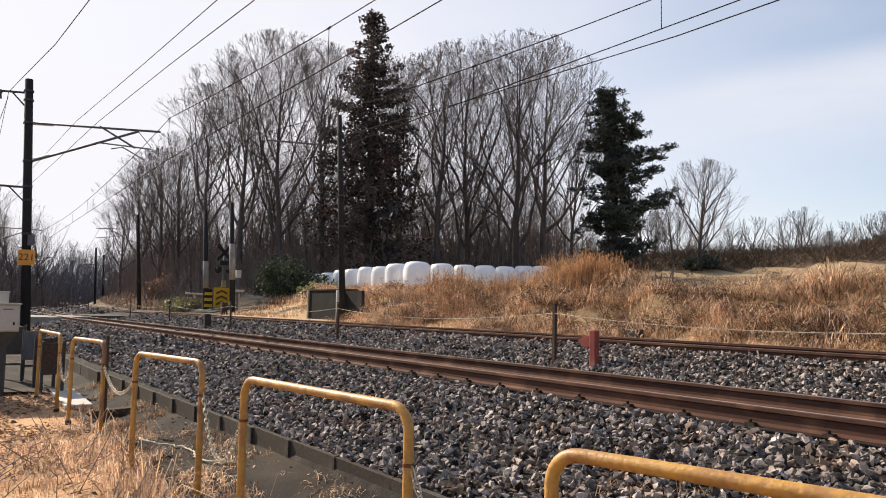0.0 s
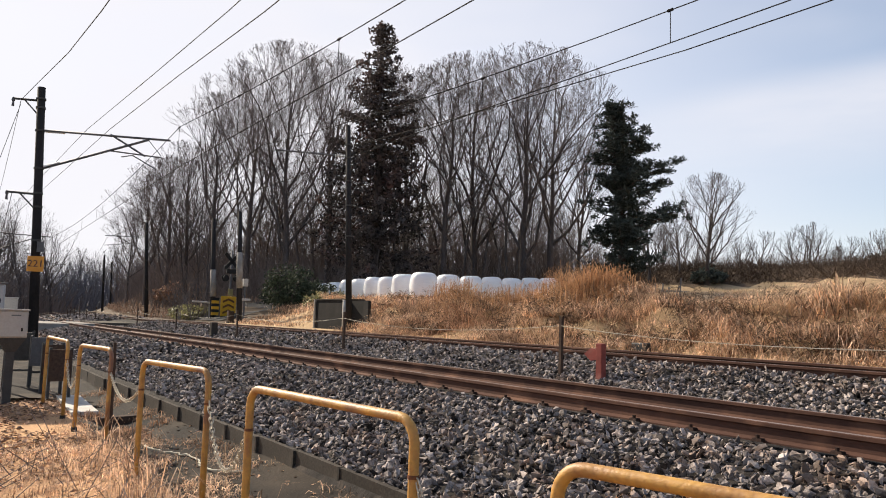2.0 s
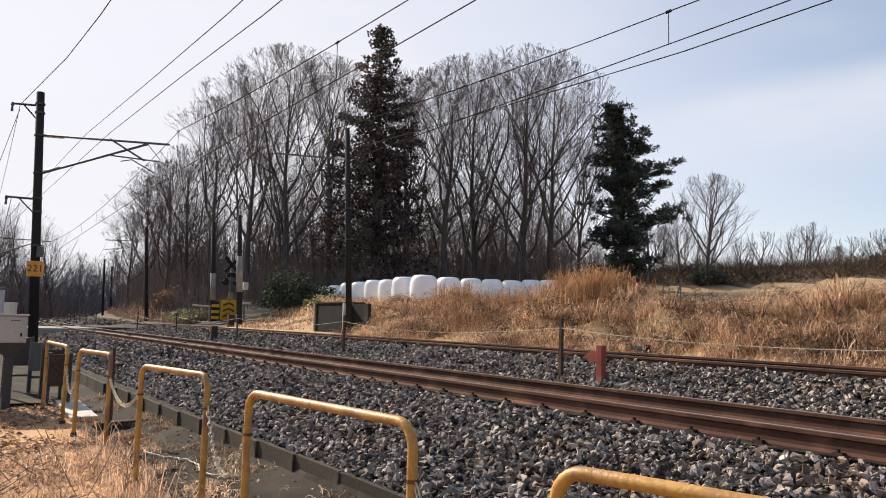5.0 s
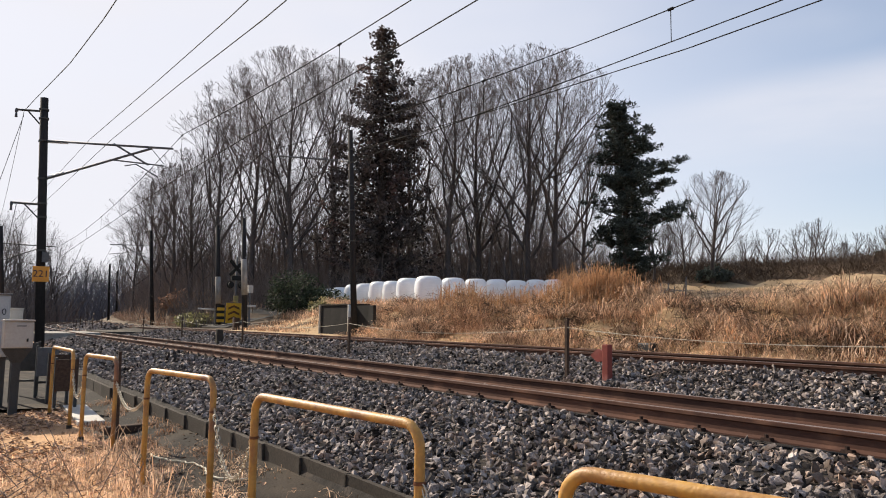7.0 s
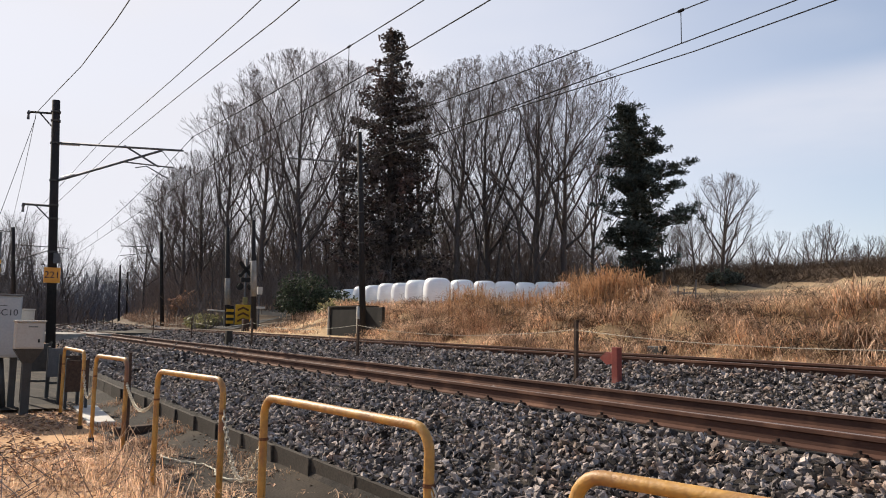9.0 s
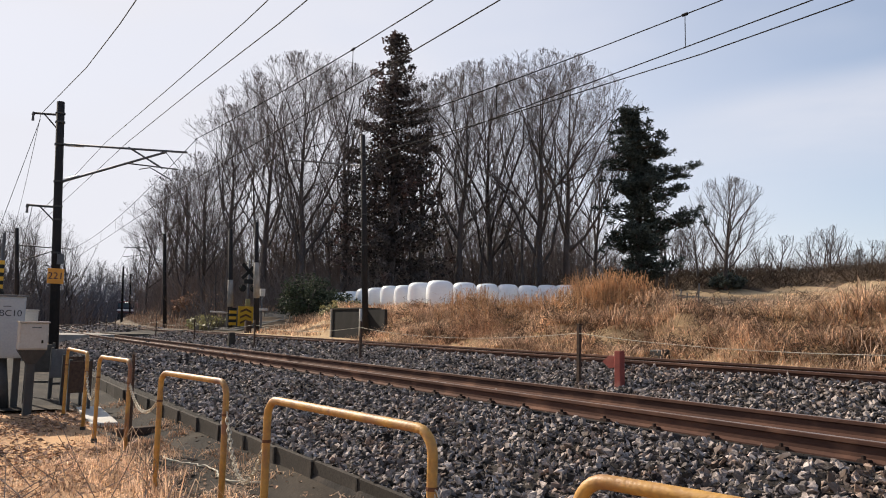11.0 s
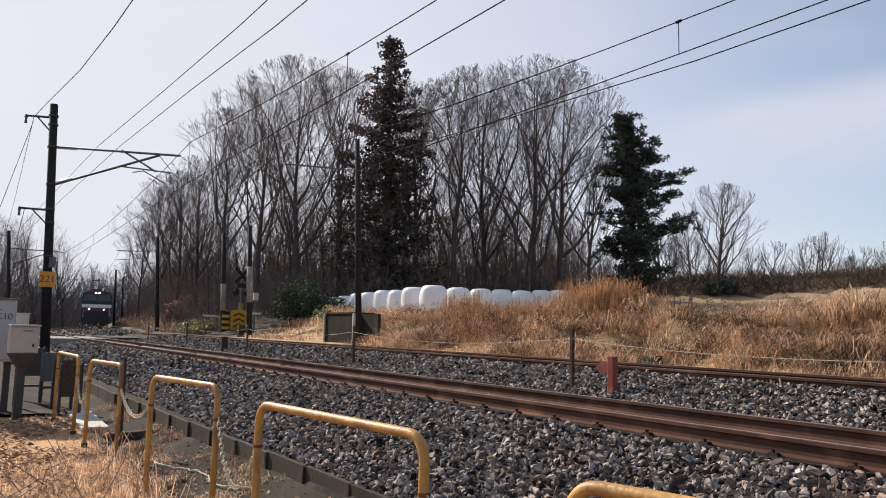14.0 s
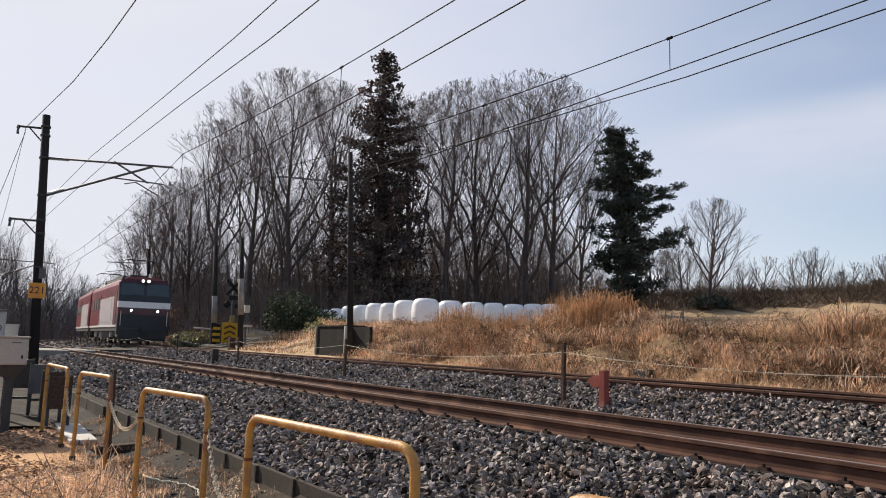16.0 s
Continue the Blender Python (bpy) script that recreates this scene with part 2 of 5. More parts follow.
# ---- mesh tools ----
class MB:
    """Collects vertices and faces of one mesh."""

    def __init__(self):
        self.v, self.f, self.smooth = [], [], False

    def add(self, vs, fs):
        n = len(self.v)
        self.v += [tuple(p) for p in vs]
        self.f += [tuple(i + n for i in q) for q in fs]
        return self

    def box(self, c, s, m=None, taper=1.0):
        x, y, z = (a / 2 for a in s)
        vs = [Vector((sx * x * (taper if sz > 0 else 1), sy * y * (taper if sz > 0 else 1), sz * z)) for sz in (-1, 1) for sy in (-1, 1) for sx in (-1, 1)]
        vs = [(m @ p if m else p) + Vector(c) for p in vs]
        return self.add(vs, [(0, 2, 3, 1), (4, 5, 7, 6), (0, 1, 5, 4), (2, 6, 7, 3), (0, 4, 6, 2), (1, 3, 7, 5)])

    def tube(self, pts, radii, sides=6, cap=True):
        pts = [Vector(p) for p in pts]
        if not hasattr(radii, "__len__"):
            radii = [radii] * len(pts)
        vs, fs = [], []
        ref = None
        for i, p in enumerate(pts):
            d = (pts[min(i + 1, len(pts) - 1)] - pts[max(i - 1, 0)])
            d = d.normalized() if d.length > 1e-9 else Vector((0, 0, 1))
            if ref is None:
                ref = d.orthogonal().normalized()
            ref = (ref - d * ref.dot(d))
            ref = ref.normalized() if ref.length > 1e-6 else d.orthogonal().normalized()
            side = d.cross(ref)
            for k in range(sides):
                a = 2 * math.pi * k / sides
                vs.append(p + (ref * math.cos(a) + side * math.sin(a)) * radii[i])
        for i in range(len(pts) - 1):
            for k in range(sides):
                a, b = i * sides + k, i * sides + (k + 1) % sides
                fs.append((a, b, b + sides, a + sides))
        if cap:
            fs.append(tuple(range(sides - 1, -1, -1)))
            fs.append(tuple(range((len(pts) - 1) * sides, len(pts) * sides)))
        return self.add(vs, fs)

    def spike(self, p, q, r):
        """A three-sided thorn from p to its point q."""
        d = q - p
        a = d.orthogonal().normalized() * r
        c = d.cross(a).normalized() * r
        return self.add([p + a, p - a * 0.5 + c * 0.87, p - a * 0.5 - c * 0.87, q], [(0, 1, 3), (1, 2, 3), (2, 0, 3)])

    def prism(self, outline, origin, u, w, along):
        """An outline in the plane of u and w, drawn out along a vector."""
        o, u, w, al = Vector(origin), Vector(u), Vector(w), Vector(along)
        n = len(outline)
        a = [o + u * p + w * q for p, q in outline]
        fs = [tuple(range(n)), tuple(range(2 * n - 1, n - 1, -1))] + [(i, i + n, (i + 1) % n + n, (i + 1) % n) for i in range(n)]
        return self.add(a + [p + al for p in a], fs)

    def data(self, name, material, smooth=None):
        me = bpy.data.meshes.new(name)
        me.from_pydata(self.v, [], self.f)
        me.materials.append(material)
        if self.smooth if smooth is None else smooth:
            me.polygons.foreach_set("use_smooth", [True] * len(me.polygons))
        me.update()
        return me


def part(name, mb, material, parent=None, label="", smooth=None, bevel=0.0):
    """Links a mesh as one object under a thing or a part."""
    ob = new(name, mb.data(name, material, smooth))
    if bevel:
        b = ob.modifiers.new("bevel", "BEVEL")
        b.width, b.segments, b.limit_method = bevel, 2, "ANGLE"
    ob.parent = parent
    if label:
        ob["label"] = label
    return ob


def thing(name, label, category, at=(0, 0, 0), rz=0.0, group="", kind=""):
    """An Empty that carries the parts of a thing."""
    ob = tagged(new(name), label, category, group, kind)
    ob.matrix_basis = pose(*at, 0, 0, rz)
    return ob


def letters(text, size, m, material, parent, name="lettering"):
    """Flat letters in the built-in font, as a mesh."""
    cu = bpy.data.curves.new(name, "FONT")
    cu.body, cu.size, cu.align_x, cu.align_y, cu.extrude = text, size, "CENTER", "CENTER", 0.002
    tmp = bpy.data.objects.new(name, cu)
    scene.collection.objects.link(tmp)
    bpy.context.view_layer.update()
    me = bpy.data.meshes.new_from_object(tmp.evaluated_get(bpy.context.evaluated_depsgraph_get()))
    bpy.data.objects.remove(tmp)
    me.materials.clear()
    me.materials.append(material)
    ob = new(name, me)
    ob.parent, ob.matrix_basis = parent, m
    return ob


def sm(a, b, x):
    t = min(max((x - a) / (b - a), 0.0), 1.0)
    return t * t * (3 - 2 * t)


# ---- plan: tracks run along x, curve away past BEND ----
NEAR_Y, FAR_Y, FAR_Z = 5.95, 9.47, 0.27
BEND, RADIUS = -34.0, 400.0


def track(x_along, offset, z=0.0):
    """A place on the line: x_along as on the straight, offset its y there; past BEND the line follows an arc."""
    if x_along >= BEND:
        return Vector((x_along, offset, z)), 0.0
    x, y, a = BEND, 7.7, 0.0
    for r, end in ((RADIUS, -128.0), (150.0, -9999.0)):
        start = BEND if r == RADIUS else -128.0
        ln = start - max(x_along, end)
        if ln <= 0:
            break
        b = ln / r
        x -= r * (math.sin(a + b) - math.sin(a))
        y += r * (math.cos(a) - math.cos(a + b))
        a += b
    k = offset - 7.7
    return Vector((x + k * math.sin(a), y + k * math.cos(a), z)), a


def height(x, y):
    """The lie of the land."""
    a = sm(2.0, 3.0, y)
    base = -0.78 + 0.04 * noise.noise(Vector((x * 0.4, y * 0.4, 0)))
    bend = 0.0 if x > BEND else (BEND - x) ** 2 / (2 * RADIUS)
    yy = y - min(bend, 60)
    left = sm(-18, -36, x)
    base = base * (1 - left) + left * -0.35
    base -= 0.09 * sm(1.68, 1.95, y) * (1 - left)
    trackbed = -0.45 + 0.35 * sm(7, 9, yy)
    z = base + (trackbed - base) * sm(2.6, 4.2, yy)
    f = sm(13.0, 14.2, yy)
    bank = sm(-23.4, -21.4, x) * (1 - f) + sm(-36, -27.5, x) * f
    lump = (0.62 * noise.noise(Vector((x * 0.8, y * 0.9, 5))) + 0.24 * noise.noise(Vector((x * 1.9, y * 1.9, 8)))) * sm(11.4, 12.2, yy) * sm(16, 14.2, yy) * bank
    top = 0.2 + lump + (0.93 + 0.12 * noise.noise(Vector((x * 0.25, 3, 0)))) * sm(11.2, 13.9, yy) * bank + 0.35 * (1 - bank) * sm(12.5, 20, yy)
    z = z + (top - z) * sm(10.4, 11.3, yy)
    r = math.hypot(x, y)
    az = math.degrees(math.atan2(-x, y))
    if yy > 12:
        z += sm(12, 16, yy) * max(min(r, 66) - 28, 0) * (0.05 + 0.033 * sm(44, 36, az)) * sm(82, 71, az)
        if r > 62:
            z += sm(62, 74, r) * (2.6 * sm(62, 44, az)) + sm(60, 140, r) * 4 * sm(55, 70, az) * sm(84, 74, az)
    return z


# ---- ground ----
def grid_ground():
    def steps(*runs):
        out = []
        for a, b, s in runs:
            n = max(1, round((b - a) / s))
            out += [a + (b - a) * i / n for i in range(n)]
        return out + [runs[-1][1]]
    xs = steps((-2500, -300, 275), (-300, -120, 12), (-120, -50, 2.5), (-50, 6, 0.7), (6, 60, 6), (60, 2500, 244))
    ys = steps((-2500, -100, 240), (-100, -4, 8), (-4, 20, 0.4), (20, 90, 2.5), (90, 300, 15), (300, 2500, 220))
    b = MB()
    b.v = [(x, y, height(x, y) if math.hypot(x, y) < 400 else 8.0 * sm(0, 200, y)) for y in ys for x in xs]
    n = len(xs)
    b.f = [(j * n + i, j * n + i + 1, (j + 1) * n + i + 1, (j + 1) * n + i) for j in range(len(ys) - 1) for i in range(n - 1)]
    ob = part("ground", b, M_GROUND, smooth=True)
    ob.data.materials.append(M_FIELD)
    ob.data.materials.append(M_FLOOR)
    ob.data.materials.append(M_MUD)
    for p in ob.data.polygons:
        c = p.center
        if c.y > 10.5:
            az = math.degrees(math.atan2(-c.x, c.y))
            p.material_index = 2 if (math.hypot(c.x, c.y) > 38 and az > 46) or (math.hypot(c.x, c.y) > 66 and az > 20) else 1
        if c.x < -52 and c.y > 11 or c.x < -75:
            p.material_index = 2
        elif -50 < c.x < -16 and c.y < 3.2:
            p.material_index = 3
    return tagged(ob, "dry winter grassland rising to a wooded slope", "ground", kind="structure")


grid_ground()


def strip(name, profile, x0, x1, step, material, label, cat):
    """A long sheet along the line, from a profile of (offset, z)."""
    n = round((x1 - x0) / step)
    b = MB()
    m = len(profile)
    for i in range(n + 1):
        x = x0 + (x1 - x0) * i / n
        for o, z in profile:
            p, _ = track(x, o, z)
            p.z += 0.02 * noise.noise(Vector((x * 1.3, o * 1.3, z))) - (0.03 if name == "ballast_bed" else 0)
            b.v.append(tuple(p))
    b.f = [(i * m + k, (i + 1) * m + k, (i + 1) * m + k + 1, i * m + k + 1) for i in range(n) for k in range(m - 1)]
    return tagged(part(name, b, material, smooth=True), label, cat, kind="structure")


BED = [(2.62, -0.84), (2.80, -0.50), (3.6, -0.44), (4.75, -0.20), (5.25, -0.165), (6.6, -0.165), (7.1, -0.12), (7.7, -0.03), (8.4, 0.13), (8.75, 0.185), (9.0, 0.19), (10.0, 0.19), (10.6, 0.13), (11.6, 0.02)]


def bed_z(o):
    for (a, za), (b, zb) in zip(BED, BED[1:]):
        if a <= o <= b:
            return za + (zb - za) * (o - a) / (b - a)
    return BED[0][1] if o < BED[0][0] else BED[-1][1]


# sheet under the loose stones, coloured as the shade between them
strip("ballast_bed", BED, -190, 30, 0.8, M_BEDSHADE, "crushed-stone ballast bed under two tracks, near-black as the shade between stones", "ballast")
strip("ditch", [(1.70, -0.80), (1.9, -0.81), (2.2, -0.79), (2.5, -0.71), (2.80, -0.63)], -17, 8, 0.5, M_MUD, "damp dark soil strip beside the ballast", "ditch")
# dark sheet for damp soil and the cabinets' shade together
strip("dark_soil", [(-1.6, -0.80), (-1.4, -0.725), (0.4, -0.72), (1.4, -0.725), (1.69, -0.76)], -19, -13.4, 0.5, M_MUD, "dark bare soil round the cabinets, their shade in its colour", "soil")


# ---- rails ----
def rail_mesh(o, z):
    prof = [(-0.064, -0.153), (0.064, -0.153), (0.064, -0.14), (0.012, -0.122), (0.009, -0.045), (0.033, -0.032), (0.033, -0.004), (0.024, 0.0), (-0.024, 0.0), (-0.033, -0.004), (-0.033, -0.032), (-0.009, -0.045), (-0.012, -0.122), (-0.064, -0.14)]
    b = MB()
    xs = [-185 + 2.5 * i for i in range(44)] + [-75 + 5 * i for i in range(1, 22)]
    m = len(prof)
    for x in xs:
        for po, pz in prof:
            b.v.append(tuple(track(x, o + po, z + pz)[0]))
    n = len(xs)
    b.f = [(i * m + k, i * m + (k + 1) % m, (i + 1) * m + (k + 1) % m, (i + 1) * m + k) for i in range(n - 1) for k in range(m)]
    me = b.data("rail", M_RAIL)
    me.materials.append(M_RAILTOP)
    for i, p in enumerate(me.polygons):
        if i % m in (7,):
            p.material_index = 1
    return me


def tracks():
    clip = MB()
    clip.box((0, 0, 0.012), (0.09, 0.07, 0.024), taper=0.8).tube([(0.0, -0.01, 0.02), (0.0, -0.01, 0.05)], 0.016, 6)
    clip_me = clip.data("rail_clip", M_CLIP)
    for name, oc, z, lab in (("near", NEAR_Y, 0.0, "rusty steel railway track on clips, near line"), ("far", FAR_Y, FAR_Z, "rusty steel railway track, far line")):
        t = thing("railway_track", lab, "track", kind="structure")
        for s in (-1, 1):
            r = new("rail", rail_mesh(oc + s * 0.566, z))
            r.parent = t
        if name == "near":
            for i in range(62):
                x = -2.05 + 2.43 - 0.608 * i
                for o in (NEAR_Y - 0.566 - 0.085,):
                    c = new("rail_clip", clip_me)
                    c.parent, c.matrix_basis = t, pose(x, o, z - 0.145, 0, 0, random.uniform(-6, 6))


tracks()


# ---- level crossing ----
def crossing():
    t = thing("level_crossing", "pale concrete panels of a level crossing between the rails", "crossing", kind="structure")
    for o0, o1, z in ((3.4, 5.30, -0.03), (5.47, 6.43, -0.01), (6.60, 8.75, 0.05), (8.99, 9.95, 0.26), (10.12, 12.6, 0.2)):
        for k in range(4):
            th = 0.7 if o0 < 4 else 0.16
            b = MB().box((0, 0, 0.08 - th / 2), (1.44, o1 - o0 - 0.02, th))
            p = part("panel", b, M_CONCRETE if o1 < 8 else M_OLDCON, t, bevel=0.01)
            p.matrix_basis = pose(-39.8 - 1.46 * k, (o0 + o1) / 2, z - 0.075)
    return t


crossing()
r = MB()
n = 24
for i in range(n + 1):
    y = 12.6 + i * 1.6
    for dx in (-3.0, 3.0):
        x = -42.5 + dx + (y - 12.6) * 0.12
        r.v.append((x, y, height(x, y) + 0.05))
r.f = [(2 * i, 2 * i + 1, 2 * i + 3, 2 * i + 2) for i in range(n)]
tagged(part("road", r, M_ROAD, smooth=True), "narrow worn lane leading from the level crossing", "road", kind="structure")


# ---- poles ----
def rim_pole(b, base, top, r0, r1):
    b.tube([base, top], [r0, r1], 14)


def pole_221():
    base, top = Vector((-26.87, 2.62, -0.6)), Vector((-26.93, 2.26, 8.0))
    t = thing("catenary_pole", "dark concrete catenary pole with an orange number plate and steel arms", "utility pole", base)
    d = top - base
    up = d.normalized()

    def at(z):
        return d * (z - base.z) / d.z
    b = MB()
    b.tube([(0, 0, 0), d], [0.15, 0.122], 16)
    part("mast", b, M_POLE, t, smooth=True)
    for z in (2.9, 4.0, 4.45, 5.28, 6.54, 7.3, 7.6):
        c = at(z)
        part("clamp", MB().tube([c - up * 0.03, c + up * 0.03], 0.155, 14), M_DARKSTEEL, t)
    # cantilever over the near track
    a0, a1 = at(6.54), at(5.28)
    tip = Vector((3.05, 3.10, 6.19 - base.z))
    part("top_tube", MB().tube([a0 + Vector((0.15, 0.12, 0)), tip], 0.035, 8), M_STEEL, t, smooth=True)
    low_end = a0.lerp(tip, 0.84)
    part("stay_tube", MB().tube([a1 + Vector((0.15, 0.12, 0)), low_end - Vector((0, 0, 0.03))], 0.038, 8), M_STEEL, t, smooth=True)
    for p0, p1 in ((a0, tip), (a1, low_end)):
        ins = MB()
        for k in range(9):
            q = p0.lerp(p1, 0.05 + 0.017 * k)
            q2 = p0.lerp(p1, 0.06 + 0.017 * k)
            ins.tube([q, q2], [0.055, 0.035], 10)
        part("insulator", ins, M_PORCELAIN, t, "ribbed porcelain insulator", smooth=True)
    m0, m1 = a0.lerp(tip, 0.55) + Vector((0, 0, 0.05)), a0.lerp(tip, 0.82) - Vector((0, 0, 0.58))
    part("brace", MB().tube([m0, m1], 0.032, 6), M_STEEL, t)
    s0, s1 = a1.lerp(low_end, 0.62), a0.lerp(tip, 0.94) - Vector((0, 0, 0.58))
    part("steady_tube", MB().tube([s0, s1], 0.025, 6), M_STEEL, t)
    part("steady_arm", MB().tube([s0.lerp(s1, 0.28) - Vector((0, 0, 0.15)), s0.lerp(s1, 0.48) - Vector((0, 0, 0.05)), s0.lerp(s1, 0.9) - Vector((0, 0, 0.38))], 0.02, 6), M_STEEL, t)
    part("dropper_stay", MB().tube([a0.lerp(tip, 0.83), s1 + Vector((0, 0, 0.05))], 0.012, 5), M_STEEL, t)
    # brackets on the field side
    for z, ln in ((7.55, 0.95), (4.42, 1.05)):
        c = at(z)
        br = MB()
        br.tube([c, c + Vector((-0.55, -0.8, 0.06)) * ln], 0.04, 6).tube([c - Vector((0, 0, 0.55)), c + Vector((-0.33, -0.48, 0.03)) * ln], 0.025, 6)
        part("bracket", br, M_DARKSTEEL, t)
        e = c + Vector((-0.55, -0.8, 0.0)) * ln
        part("insulator", MB().tube([e + Vector((0, 0, 0.1)), e, e - Vector((0, 0, 0.04)), e - Vector((0.02, 0.0, 0.2))], [0.03, 0.055, 0.03, 0.045], 8), M_STEEL, t)
    # number plate
    c = at(2.12)
    cd = Vector((26.9, -2.6, 0)).normalized()
    rz = math.degrees(math.atan2(cd.y, cd.x)) + 90
    plate = part("number_plate", MB().box((0, 0, 0), (0.48, 0.02, 0.50)), M_SIGN, t, "orange square number plate", bevel=0.03)
    plate.matrix_basis = Matrix.Translation(c + cd * 0.22) @ pose(0, 0, 0, 0, 0, rz)
    letters("221", 0.31, pose(0, -0.013, 0, 90, 0, 0), M_TEXT, plate, "numerals")
    small = part("tag", MB().box((0, 0, 0), (0.2, 0.015, 0.34)), M_STEEL, t)
    small.matrix_basis = Matrix.Translation(at(2.68) + cd * 0.21 + Vector((0.05, 0.12, 0))) @ pose(0, 0, 0, 0, 0, rz)


pole_221()


def pole_far(base, top, label, arm_to=None, r0=0.15, stay=True):
    """A mast on the far side, with its bracket arm reaching over the far track."""
    base, top = Vector(base), Vector(top)
    t = thing("catenary_pole", label, "utility pole", base, group="catenary poles of the far line")
    d = top - base
    part("mast", MB().tube([(0, 0, 0), d], [r0, r0 * 0.75], 12), M_POLE, t, smooth=True)
    if arm_to:
        e = Vector(arm_to) - base
        a = d * ((e.z - 0.05) / d.z)
        part("top_tube", MB().tube([a, e], 0.035, 7), M_STEEL, t)
        a2 = d * ((e.z - 1.25) / d.z)
        if stay:
            part("stay_tube", MB().tube([a2, a.lerp(e, 0.72)], 0.035, 7), M_STEEL, t)
            part("steady_tube", MB().tube([a2.lerp(a.lerp(e, 0.72), 0.55), e - Vector((0, 0, 0.75))], 0.025, 6), M_STEEL, t)
        else:
            part("stay_tube", MB().tube([a2, a2.lerp(e, 0.3)], 0.022, 6), M_DARKSTEEL, t)
        for p0, p1 in ((a, e), (a2, a.lerp(e, 0.72) if stay else a2 + (e - a) * 0.45 + Vector((0, 0, 0.35)))):
            ins = MB()
            for k in range(7):
                ins.tube([p0.lerp(p1, 0.05 + 0.02 * k), p0.lerp(p1, 0.06 + 0.02 * k)], [0.06, 0.035], 8)
            part("insulator", ins, M_PORCELAIN, t, "white porcelain insulator", smooth=True)
    for f in (0.45, 0.6, 0.72, 0.9):
        part("clamp", MB().tube([d * f, d * (f + 0.006)], r0 * 1.12, 10), M_DARKSTEEL, t)
    return t


pole_far((-23.74, 12.4, 0.2), (-24.06, 12.18, 7.9), "dark catenary pole with a bracket arm over the far track", (-25.0, 9.7, 6.75), 0.12, False)
pole_far((-58.6, 13.2, 0.1), (-58.7, 12.75, 7.5), "slim dark catenary pole beyond the level crossing", (-60.5, 10.2, 6.4))
pole_far((-98.4, 16.9, 0.3), (-98.5, 16.7, 7.5), "slim dark catenary pole at the bend of the line")


def pole_plain(base, top, label, band=None, r0=0.15):
    base, top = Vector(base), Vector(top)
    t = thing("utility_pole", label, "utility pole", base)
    d = top - base
    part("mast", MB().tube([(0, 0, 0), d], [r0, r0 * 0.72], 12), M_POLE, t, smooth=True)
    if band:
        part("white_sleeve", MB().tube([d * band[0], d * band[1]], [r0 * 1.12, r0 * 1.02], 12), M_CONCRETE, t, "off-white guard sleeve", smooth=True)
    return t


pole_plain((-35.9, 12.55, 0.05), (-36.0, 12.3, 5.9), "dark utility pole with a white sleeve at the level crossing", (0.33, 0.64), 0.14)
pole_plain((-42.0, 13.1, 0.2), (-42.1, 12.85, 6.2), "dark utility pole with a chequered white sleeve", (0.24, 0.5), 0.15)


